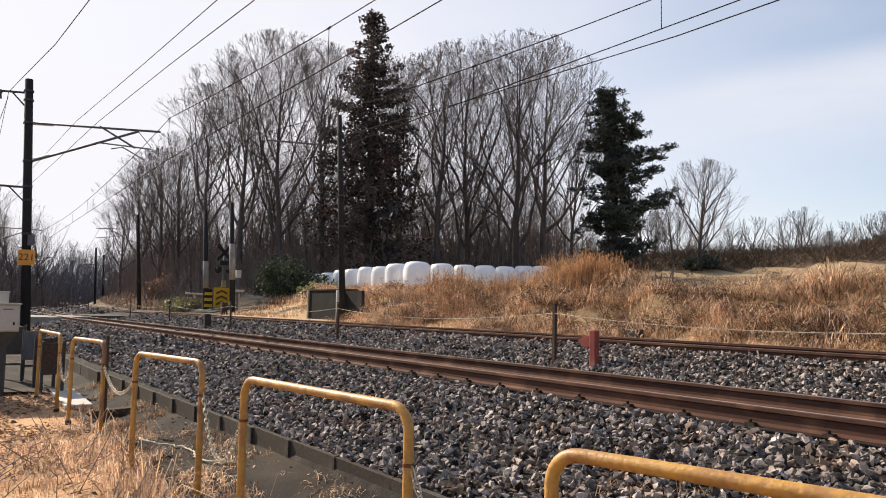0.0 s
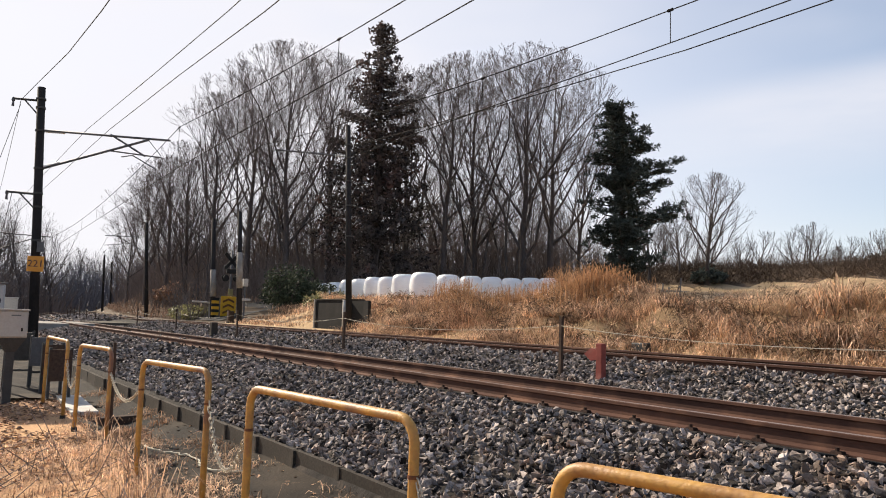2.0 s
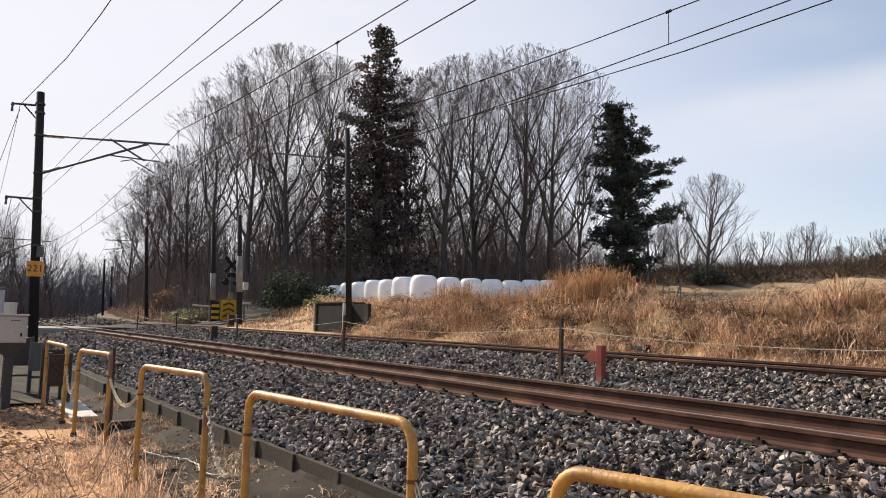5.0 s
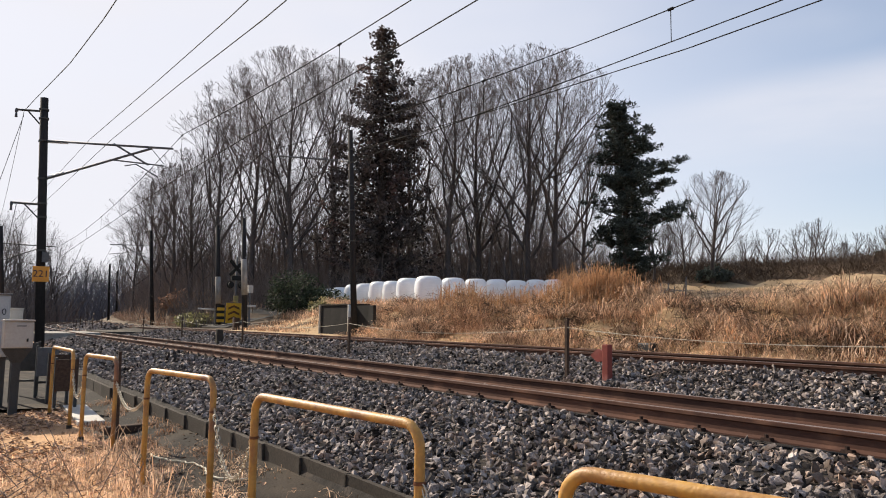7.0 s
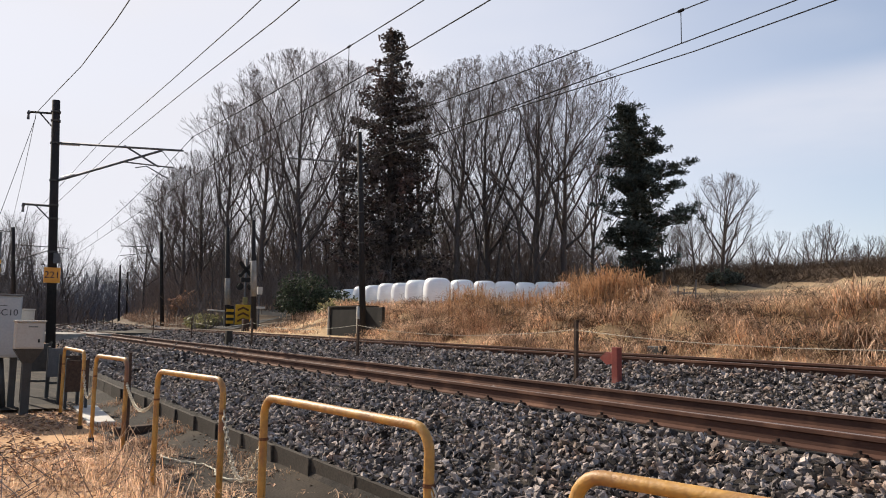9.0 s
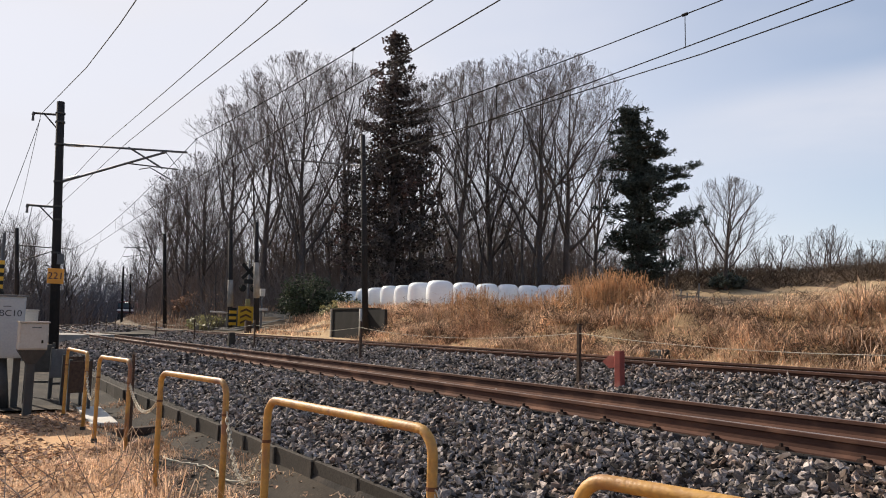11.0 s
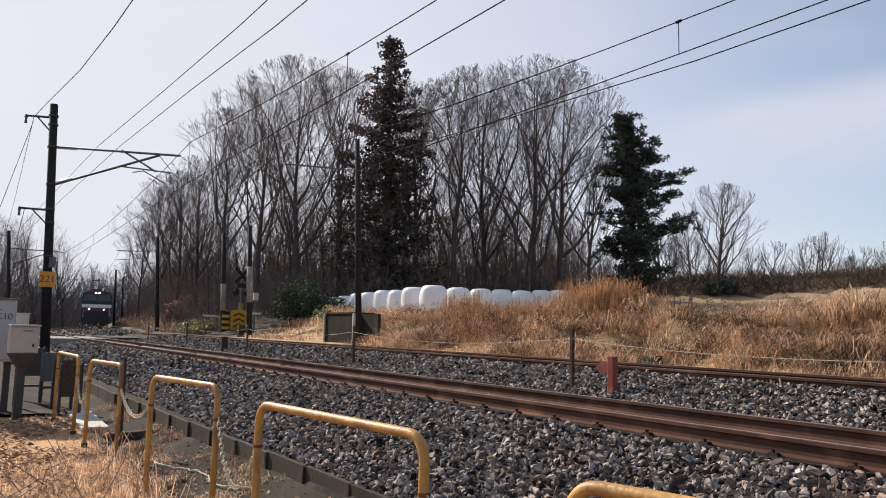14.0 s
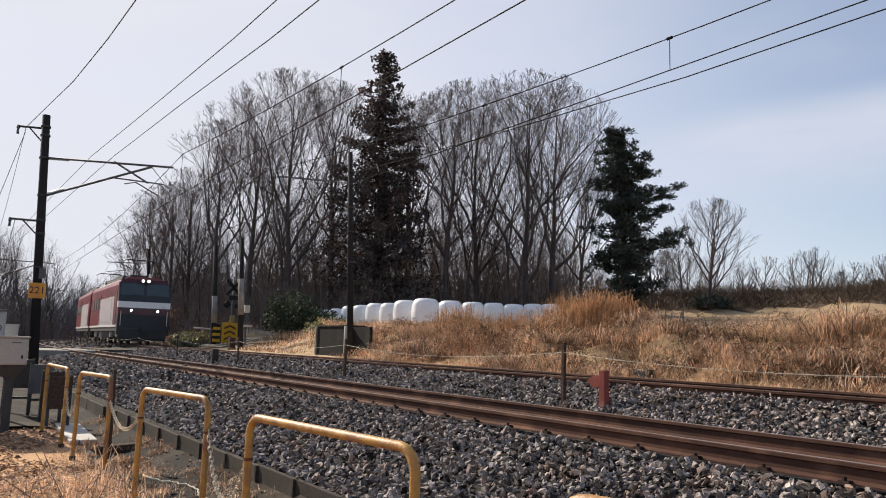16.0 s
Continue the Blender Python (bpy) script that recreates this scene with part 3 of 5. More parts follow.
# ---- wires ----
def wires():
    def wire(name, pts, r, label):
        b = MB().tube(pts, r, 4)
        return tagged(part(name, b, M_WIRE), label, "wire")

    def span(p, q, sag, n=10):
        p, q = Vector(p), Vector(q)
        return [p.lerp(q, i / n) - Vector((0, 0, sag * 4 * (i / n) * (1 - i / n))) for i in range(n + 1)]

    def catenary(o, z0, x_pole, nxt, hx, lab, zp, sag):
        # messenger above, contact wire below, droppers between
        far = [track(nxt, o)[0] + Vector((0, 0, z0 + 0.95)), track(nxt - 45, o)[0] + Vector((0, 0, z0 + 0.95))]
        mes = span((22, o, zp), (x_pole, o, zp), sag, 20)
        mes += span((x_pole, o, zp), far[0], 0.5, 12)[1:] + span(far[0], far[1], 0.3, 8)[1:]
        con = [Vector((22, o, z0)), Vector((x_pole, o, z0))] + [Vector((*track(nxt, o)[0].xy, z0)), Vector((*track(nxt - 45, o)[0].xy, z0))]
        m = wire("messenger_wire", mes, 0.010, "dark messenger wire over " + lab)
        wire("contact_wire", con, 0.010, "dark contact wire over " + lab)
        for x in hx:
            zt = None
            for a, c in zip(mes, mes[1:]):
                if min(a.x, c.x) <= x <= max(a.x, c.x):
                    f = (x - a.x) / (c.x - a.x)
                    zt = a.z + (c.z - a.z) * f
                    yt = a.y + (c.y - a.y) * f
            if zt:
                dr = part("dropper", MB().tube([(x, yt, z0), (x, yt, zt)], 0.007, 4), M_WIRE, m, "thin hanger")
                part("clip", MB().tube([(x - 0.05, yt, zt), (x + 0.05, yt, zt)], 0.026, 6), M_WIRE, dr)

    catenary(5.95, 5.30, -23.6, -62, [-12.3 + 5.7 * i for i in range(-6, 4)], "the near track", 6.65, 0.80)
    catenary(9.47, 5.33, -25.7, -60.5, [-12.3 + 5.0 * i for i in range(-8, 4)], "the far track", 7.0, 1.18)
    wire("feeder_wire", [(14, 2.2, 6.4), (0, 2.2, 5.9), (-8, 2.2, 6.05), (-15, 2.17, 6.53), (-19.6, 2.15, 7.01), (-25, 1.95, 7.55), (-26.85, 1.7, 7.45)] + span((-26.85, 1.7, 7.45), (-66, 2.9, 7.5), 0.5)[1:], 0.011, "dark feeder wire along the near poles")
    wire("feeder_wire", [(12, 4.3, 6.2), (0, 4.3, 6.25), (-13.9, 4.3, 6.74), (-20.3, 4.3, 7.11), (-31.1, 4.3, 7.79), (-66, 3.6, 7.6)], 0.010, "dark overhead wire above the near track")
    wire("feeder_wire", [(12, 4.4, 5.7), (0, 4.4, 5.72), (-12.2, 4.4, 6.14), (-17.8, 4.4, 6.48), (-26.8, 4.4, 6.93), (-66, 3.6, 6.9)], 0.010, "dark overhead wire above the near track")
    wire("feeder_wire", [(10, 9.6, 5.2), (-7, 9.47, 5.12), (-13, 10.2, 5.65), (-23.85, 12.2, 7.05)], 0.010, "dark wire anchored to the far pole")
    wire("feeder_wire", span((-26.85, 1.67, 4.35), (-66, 3.3, 5.2), 0.5), 0.012, "thin low wire from the pole bracket")
    wire("guy_wire", [(-26.85, 1.7, 7.3), (-27.6, 0.2, 1.0)], 0.012, "thin guy wire of the near pole")


wires()


# ---- yellow barrier fence and chain ----
GROUND_F = -0.78


def barrier(p_left, p_right, zl, zr, lab="yellow painted steel hoop barrier, chipped and rusting"):
    p_left, p_right = Vector((*p_left, 0)), Vector((*p_right, 0))
    t = thing("barrier_hoop", lab, "barrier", (p_left.x, p_left.y, GROUND_F), group="yellow barrier hoops")
    d = p_right - p_left
    u = d.normalized()
    c = 0.11
    hl, hr = zl - GROUND_F, zr - GROUND_F
    dz = (hr - hl) / d.length
    pts = [Vector((0, 0, -0.1)), Vector((0, 0, hl * 0.5)), Vector((0, 0, hl - c))]
    for k in range(1, 7):
        a = math.pi / 2 * k / 6
        pts.append(u * (c - c * math.cos(a)) + Vector((0, 0, hl - c + c * math.sin(a))))
    n = 6
    for k in range(1, n):
        s = c + (d.length - 2 * c) * k / n
        pts.append(u * s + Vector((0, 0, hl + dz * s)))
    for k in range(7):
        a = math.pi / 2 * k / 6
        pts.append(u * (d.length - c + c * math.sin(a)) + Vector((0, 0, hr - c + c * math.cos(a))))
    pts += [d + Vector((0, 0, hr * 0.5)), d + Vector((0, 0, -0.1))]
    part("hoop", MB().tube(pts, 0.0245, 14), M_YELLOW, t, smooth=True)
    for q, hh in ((Vector((0, 0, 0)), hl), (d, hr)):
        part("chain_eye", MB().tube([q + Vector((0, 0, hh - 0.262)), q + Vector((0, 0, hh - 0.245))], 0.028, 12), M_RUSTEYE, t, "rusty chain collar")
        part("foot_collar", MB().tube([q + Vector((0, 0, -0.02)), q + Vector((0, 0, 0.03))], 0.036, 12), M_OLDCON, t)
    return t


HOOPS = [((-1.83, 1.77), (-0.40, 2.03), 0.243, 0.262), ((-4.40, 1.63), (-2.81, 1.82), 0.265, 0.265), ((-7.0, 1.57), (-5.76, 1.79), 0.265, 0.265), ((-10.13, 1.51), (-9.04, 1.68), 0.265, 0.265), ((-12.94, 1.46), (-11.3, 1.53), 0.265, 0.265)]
for h in HOOPS:
    barrier(*h)


def chain(p, q, sag):
    """A slack chain of single links between two hoops."""
    p, q = Vector(p), Vector(q)
    n = max(10, int((q - p).length * 1.25 / 0.042))
    b = MB()
    pts = [p.lerp(q, i / n) - Vector((0, 0, sag * 4 * (i / n) * (1 - i / n))) for i in range(n + 1)]
    for i in range(n):
        a, c = pts[i], pts[i + 1]
        d = (c - a)
        s = d.normalized().cross(Vector((0, 0, 1)))
        s = s.normalized() if i % 2 else s.cross(d.normalized()).normalized()
        m = (a + c) / 2
        ring = [m + d * 0.75 * math.cos(k * math.pi / 4) + s * 0.016 * math.sin(k * math.pi / 4) for k in range(9)]
        b.tube(ring, 0.0042, 4, cap=False)
    return tagged(part("chain", b, M_CHAIN), "pale rusty chain hanging between the hoops", "chain", group="barrier chains")


chain((-5.72, 1.79, 0.03), (-4.43, 1.63, 0.0), 0.37)
chain((-9.0, 1.68, 0.0), (-7.03, 1.57, 0.02), 0.20)
chain((-11.26, 1.53, 0.0), (-10.16, 1.51, 0.0), 0.32)
chain((-2.78, 1.82, 0.0), (-1.86, 1.77, 0.0), 0.35)


# ---- kerb boards at the ballast foot ----
def kerb():
    t = thing("ballast_kerb", "weathered concrete boards holding back the ballast", "kerb", kind="structure")
    x = 1.5
    me = {}
    i = 0
    while x > -38:
        ln = 0.86
        b = MB().box((0, 0, 0), (ln - 0.02, 0.05, 0.33))
        if "b" not in me:
            me["b"] = b.data("board", M_OLDCON)
            me["p"] = MB().box((0, 0, 0), (0.03, 0.03, 0.33)).data("stake", M_OLDCON)
        o = new("board", me["b"])
        o.parent, o.matrix_basis = t, pose(x - ln / 2, 2.80 - 0.03 * min(max(0, -x - 5), 9) + random.uniform(-0.006, 0.006), -0.665 + random.uniform(-0.006, 0.006), random.uniform(-0.8, 0.8), random.uniform(-0.25, 0.25), random.uniform(-0.3, 0.3))
        s = new("stake", me["p"])
        s.parent, s.matrix_basis = t, pose(x, 2.786 - 0.03 * min(max(0, -x - 5), 9), -0.665)
        x -= ln
        i += 1


kerb()


# ---- rope fence between the tracks ----
def rope_fence():
    xs = [-1.1, -7.92, -15.0, -22.2, -29.2, -36.0, -48.5, -53, -57.5, -62, -66.5, -71]
    me = MB().box((0, 0, 0.40), (0.05, 0.05, 1.03)).box((0, 0, 0.93), (0.058, 0.058, 0.025)).data("post", M_WOOD)
    tops = []
    t = thing("rope_fence", "thin dark posts with a slack pale rope between the tracks", "fence")
    for x in xs:
        o = new("post", me)
        o.parent, o.matrix_basis = t, pose(*track(x, 7.7)[0].xy, -0.12, random.uniform(-1, 1), random.uniform(-1, 1), random.uniform(-10, 10))
        tops.append(Vector((*track(x, 7.68)[0].xy, 0.68)))
    for a, c in zip(tops, tops[1:]):
        pts = [a.lerp(c, i / 14) - Vector((0, 0, 0.15 * 4 * (i / 14) * (1 - i / 14))) for i in range(15)]
        part("rope", MB().tube(pts, 0.0042, 5), M_ROPE, t, "pale slack rope")


rope_fence()


def red_marker():
    t = thing("marker_post", "faded red concrete marker post with a pointed board", "marker", (-7.12, 7.7, -0.01), 4)
    part("post", MB().box((0, 0, 0.2), (0.105, 0.105, 0.52)), M_RED, t, bevel=0.012)
    part("pointer", MB().prism([(0, -0.07), (0.1, -0.09), (0.22, 0.0), (0.1, 0.09), (0, 0.07)], (-0.06, -0.03, 0.30), (-1, 0, 0), (0, 0, 1), (0, 0.06, 0)), M_RED, t)


red_marker()


# ---- concrete box and pole foot ----
def culvert_box():
    t = thing("retaining_box", "dark panelled retaining box with pale concrete edges in the bank", "retaining wall", (-25.75, 12.75, 0.05))
    part("front_panel", MB().box((-0.25, 0, 0.68), (2.5, 0.12, 1.22)), M_DARKBOX, t)
    part("side_edge", MB().box((-1.56, -0.02, 0.68), (0.12, 0.2, 1.28)), M_CONCRETE, t, "pale concrete edge", bevel=0.01)
    part("pipe", MB().tube([(1.12, -0.12, 0.0), (1.12, -0.12, 1.30)], 0.07, 10), M_SLAB, t, "pale upright pipe", smooth=True)
    part("rear_panel", MB().box((1.85, 0.2, 0.66), (1.3, 0.12, 1.22)), M_DARKBOX, t)
    part("cap", MB().box((-0.25, 0.35, 1.32), (2.6, 0.9, 0.05)), M_OLDCON, t)
    part("side_panel", MB().box((-1.5, 0.52, 0.68), (0.1, 0.9, 1.22)), M_DARKBOX, t)


culvert_box()


# ---- wrapped bales ----
def bales():
    b = MB()
    prof = [(0.0, 0.0), (0.48, 0.0), (0.56, 0.08), (0.60, 0.25), (0.615, 0.55), (0.605, 0.82), (0.58, 0.97), (0.535, 1.07), (0.46, 1.14), (0.36, 1.175), (0.2, 1.188), (0.0, 1.19)]
    n = 26
    for i, (rr, z) in enumerate(prof):
        for k in range(n):
            a = 2 * math.pi * k / n
            w = 1 + 0.012 * math.sin(a * 5 + i) + 0.01 * math.sin(a * 9 + 2 * i)
            b.v.append((rr * w * math.cos(a), rr * w * math.sin(a), z))
    for i in range(len(prof) - 1):
        for k in range(n):
            q, s = i * n + k, i * n + (k + 1) % n
            b.f.append((q, s, s + n, q + n))
    b.smooth = True
    first = tagged(part("silage_bale", b, M_BALE), "white plastic-wrapped round silage bale on the grass bank", "bale", group="row of silage bales")
    place = [(-26.74, 17.57, 2.73, 0.97), (-27.75, 19.64, 2.82, 0.96), (-28.72, 21.7, 2.91, 0.93), (-29.26, 23.44, 2.98, 0.93), (-29.76, 25.2, 3.03, 0.95), (-30.57, 27.31, 3.19, 0.95), (-31.01, 29.06, 3.29, 0.95), (-28.9, 17.91, 2.78, 0.97), (-31.42, 18.57, 2.77, 0.95), (-33.08, 18.69, 2.81, 0.95), (-34.74, 18.79, 2.78, 0.95), (-36.37, 18.92, 2.78, 0.95), (-38.6, 19.2, 2.70, 0.95), (-39.9, 19.1, 2.66, 0.95)]
    for i, (x, y, top, s) in enumerate(place):
        m = pose(x, y, top - 1.19 * s, random.uniform(-2, 2), random.uniform(-2, 2), random.uniform(0, 360))
        if i == 0:
            first.matrix_basis = m
        else:
            c = copy_thing(first, m)
            c.scale = (s, s, s)


bales()


# ---- trees ----
def grow(rng, h, spread, limbs=12, kids=(6, 5, 4, 5), lean=0.0, trunk_r=0.2, fork=0.3, low=0.86, wide=0.5):
    """A bare tree: trunk and boughs in one mesh, the fine twigs in another. The crown fills a rounded form and ends on its skin."""
    wood, twig = MB(), MB()
    zc, zr = h * (0.5 + fork * 0.25), h * (0.5 - fork * 0.25)

    def room(p, d):
        # how far a shoot may run before it leaves the crown
        a = Vector((p.x / spread, p.y / spread, (p.z - zc) / zr))
        u = Vector((d.x / spread, d.y / spread, d.z / zr))
        A, B, C = u.dot(u), 2 * a.dot(u), a.dot(a) - 1
        k = B * B - 4 * A * C
        return max((-B + math.sqrt(k)) / (2 * A), 0.05) if k > 0 else 0.15

    def shoot(p, d, ln, r, lev):
        ln = min(ln, room(p, d) * rng.uniform(0.86, 1.06))
        if lev >= len(kids):
            twig.spike(p, p + d * ln, max(r, 0.0062))
            return
        n = (5, 3, 2, 1)[lev]
        pts, rad = [p], [r]
        q, dd = p.copy(), d.copy()
        for i in range(n):
            dd = (dd + Vector((rng.gauss(0, 0.17), rng.gauss(0, 0.17), rng.gauss(0.17 if lev == 0 else 0.09, 0.10)))).normalized()
            q = q + dd * ln / n
            pts.append(q.copy())
            rad.append(max(r * (1 - 0.72 * (i + 1) / n), 0.006))
        (wood if lev < 2 else twig).tube(pts, rad, (5, 3, 3, 3)[lev], cap=False)
        m = kids[lev]
        for k in range(m):
            f = 0.18 + 0.82 * (k + rng.random()) / m
            i = min(int(f * n), n - 1)
            s = pts[i].lerp(pts[i + 1], f * n - i)
            ax = (pts[i + 1] - pts[i]).normalized()
            side = Vector((rng.gauss(0, 1), rng.gauss(0, 1), rng.gauss(0.1, 0.6)))
            side = side - ax * side.dot(ax)
            side = side.normalized() if side.length > 1e-3 else ax.orthogonal().normalized()
            t = rng.uniform(0.32, 0.78)
            nd = (ax * math.cos(t) + side * math.sin(t) + Vector((0, 0, 0.12))).normalized()
            shoot(s, nd, ln * rng.uniform(0.4, 0.62) * (1.15 - 0.35 * f), rad[i] * rng.uniform(0.45, 0.62), lev + 1)

    pts, rad = [Vector((0, 0, -0.3))], [trunk_r * 1.4]
    d = Vector((lean, rng.gauss(0, 0.03), 1)).normalized()
    pts.append(Vector((0, 0, 0.5)))
    rad.append(trunk_r)
    q = pts[-1]
    n = 9
    for i in range(n):
        d = (d + Vector((rng.gauss(0, 0.06), rng.gauss(0, 0.06), 0.05))).normalized()
        q = q + d * (h * 0.86 / n)
        pts.append(q.copy())
        rad.append(trunk_r * (1 - 0.94 * ((i + 1) / n) ** 0.9))
    wood.tube(pts, rad, 8, cap=False)
    for k in range(limbs):
        f = fork + (0.93 - fork) * (k / limbs) ** 1.15 + rng.uniform(0, 0.03)
        i = min(int(f * (n + 1)), n)
        s = pts[i].lerp(pts[i + 1], f * (n + 1) - i)
        az = k * 2.4 + rng.uniform(-0.5, 0.5)
        # low boughs reach outwards, high ones stand up
        t = low - wide * (f - fork) / (1 - fork) + rng.uniform(-0.15, 0.12)
        nd = Vector((math.cos(az) * math.sin(t), math.sin(az) * math.sin(t), math.cos(t))).normalized()
        shoot(s, nd, room(s, nd) * rng.uniform(0.8, 1.0), rad[i] * rng.uniform(0.42, 0.6), 0)
    return wood, twig


def bare_tree(seed, label, **kw):
    rng = random.Random(seed)
    wood, twig = grow(rng, **kw)
    t = tagged(new("bare_tree"), label, "tree", group="leafless trees of the wood")
    part("trunk", wood, M_BARK, t, smooth=True)
    part("crown", twig, M_TWIG, t)
    return t


def ray_place(px_az, r):
    """A place at bearing px_az (degrees left of +y) and range r."""
    a = radians(px_az)
    return -math.sin(a) * r, math.cos(a) * r


BIG = [bare_tree(11 + i, "tall leafless broadleaf tree with a rounded crown of fine twigs", h=17.0, spread=(6.9, 5.8, 6.3)[i], limbs=14, kids=(6, 5, 4, 5), trunk_r=0.27, fork=(0.24, 0.34, 0.3)[i]) for i in range(3)]
FARTREE = [bare_tree(51 + i, "distant leafless woodland tree with a rounded crown", h=15.5, spread=5.4, limbs=13, kids=(5, 4, 2), trunk_r=0.22, fork=0.25) for i in range(2)]
SLIM = [bare_tree(31 + i, "slim leafless woodland tree with a straight trunk", h=15.0, spread=2.9, limbs=13, kids=(4, 4, 3), trunk_r=0.14, fork=0.42, low=0.8) for i in range(3)]
used = set()


def plant(src, az, r, s, dz=-0.1):
    x, y = ray_place(az, r)
    if x < -45 and -6 < y - 7.7 - (BEND - x) ** 2 / 800 < 6:
        y += 14 if az < 80.5 else -14
    m = pose(x, y, height(x, y) + dz, 0, 0, random.uniform(0, 360))
    if src.name in used:
        c = copy_thing(src, m)
    else:
        used.add(src.name)
        src.matrix_basis = m
        c = src
    c.scale = (s * random.uniform(0.92, 1.08), s * random.uniform(0.92, 1.08), s)
    return c


def plant_to(src, full, az, r, top):
    """Plants a tree so that its crown ends at the height top."""
    x, y = ray_place(az, r)
    return plant(src, az, r, (top - height(x, y) - 0.25) / full)


rnd = random.Random(5)
# tall ones of the front row: bearing, range, height of the crown's top, kind
for az, r, top, k in ((67.5, 49, 19.5, 0), (64.2, 53, 20.4, 1), (70.6, 55, 19.8, 2), (73.0, 54, 16.9, 1), (74.7, 58, 14.2, 2), (76.1, 66, 14.5, 0), (77.5, 80, 15.5, 2), (78.7, 96, 13.8, 1), (58.0, 54, 20.4, 2), (55.3, 51, 19.5, 1), (52.7, 53, 21.0, 0), (48.9, 49.5, 20.4, 0), (46.8, 53, 20.5, 2), (44.6, 56, 15.6, 1)):
    plant_to(BIG[k], 17.0, az, r, top)
for i in range(52):
    az = 49 + 29 * ((i * 0.618034) % 1)
    r = rnd.uniform(49, 80)
    plant(SLIM[i % 3], az, r, rnd.uniform(0.7, 0.95) * (1 if az < 70 else 0.62))
for i in range(26):
    az = 74 + 22 * ((i * 0.618034) % 1)
    plant((FARTREE + SLIM)[i % 5], az, rnd.uniform(95, 160), rnd.uniform(0.65, 0.95))


for i in range(22):
    plant(FARTREE[i % 2], 81.5 + 16 * ((i * 0.618034) % 1), rnd.uniform(112, 165), rnd.uniform(0.9, 1.15))
for i in range(24):
    plant((FARTREE + SLIM)[i % 5], 73 + 24 * ((i * 0.618034) % 1), rnd.uniform(175, 230), rnd.uniform(0.9, 1.2))


for i in range(9):
    plant(SLIM[i % 3], 73 + 6.3 * ((i * 0.618034) % 1), rnd.uniform(66, 100), rnd.uniform(0.6, 0.8))


# a second row deep in the wood
for i in range(17):
    plant(FARTREE[i % 2], 45.5 + 31 * ((i * 0.618034) % 1), rnd.uniform(70, 92), rnd.uniform(0.62, 0.85))


# bare bushes along the skyline of the far bank
BUSH = [bare_tree(91 + i, "low leafless bush on the far bank", h=4.6, spread=2.7, limbs=12, kids=(5, 4), trunk_r=0.09, fork=0.08, low=1.0) for i in range(2)]
for i in range(44):
    plant(BUSH[i % 2], 13.5 + 31 * ((i * 0.618034) % 1), rnd.uniform(84, 108), rnd.uniform(0.85, 1.4))


# far wood behind the bend
for i in range(16):
    plant(FARTREE[i % 2], 76.5 + 6 * ((i * 0.618034) % 1), rnd.uniform(235, 320), rnd.uniform(1.15, 1.45))


# single bare tree on the field's edge and small ones beside it
lone = bare_tree(77, "lone leafless tree with a rounded fan crown", h=9.4, spread=4.3, limbs=16, kids=(6, 6, 4), trunk_r=0.2, fork=0.22, low=1.0)
plant_to(lone, 9.4, 35.01, 66, 14.47)
for az, r, s in ((39.2, 68, 0.75), (37.0, 70, 0.62), (38.2, 74, 0.5), (22.6, 96, 0.7), (20.0, 100, 0.8), (26.4, 94, 0.45)):
    plant(lone, az, r, s)


def leaf_cards(b, rng, c, rx, ry, rz, n, size, droop=0.3, slim=1.0):
    """A clump of small leaf sprays."""
    for _ in range(n):
        while True:
            u = Vector((rng.uniform(-1, 1), rng.uniform(-1, 1), rng.uniform(-1, 1)))
            if u.length < 1:
                break
        p = c + Vector((u.x * rx, u.y * ry, u.z * rz))
        a = Vector((rng.gauss(0, 1), rng.gauss(0, 1), rng.gauss(-droop, 0.6))).normalized()
        s = a.orthogonal()
        s.rotate(Matrix.Rotation(rng.uniform(0, 6.3), 3, a))
        l, w = size * rng.uniform(0.7, 1.4), size * slim * rng.uniform(0.22, 0.42)
        b.add([p, p + a * l * 0.5 + s * w, p + a * l, p + a * l * 0.55 - s * w], [(0, 1, 2, 3)])


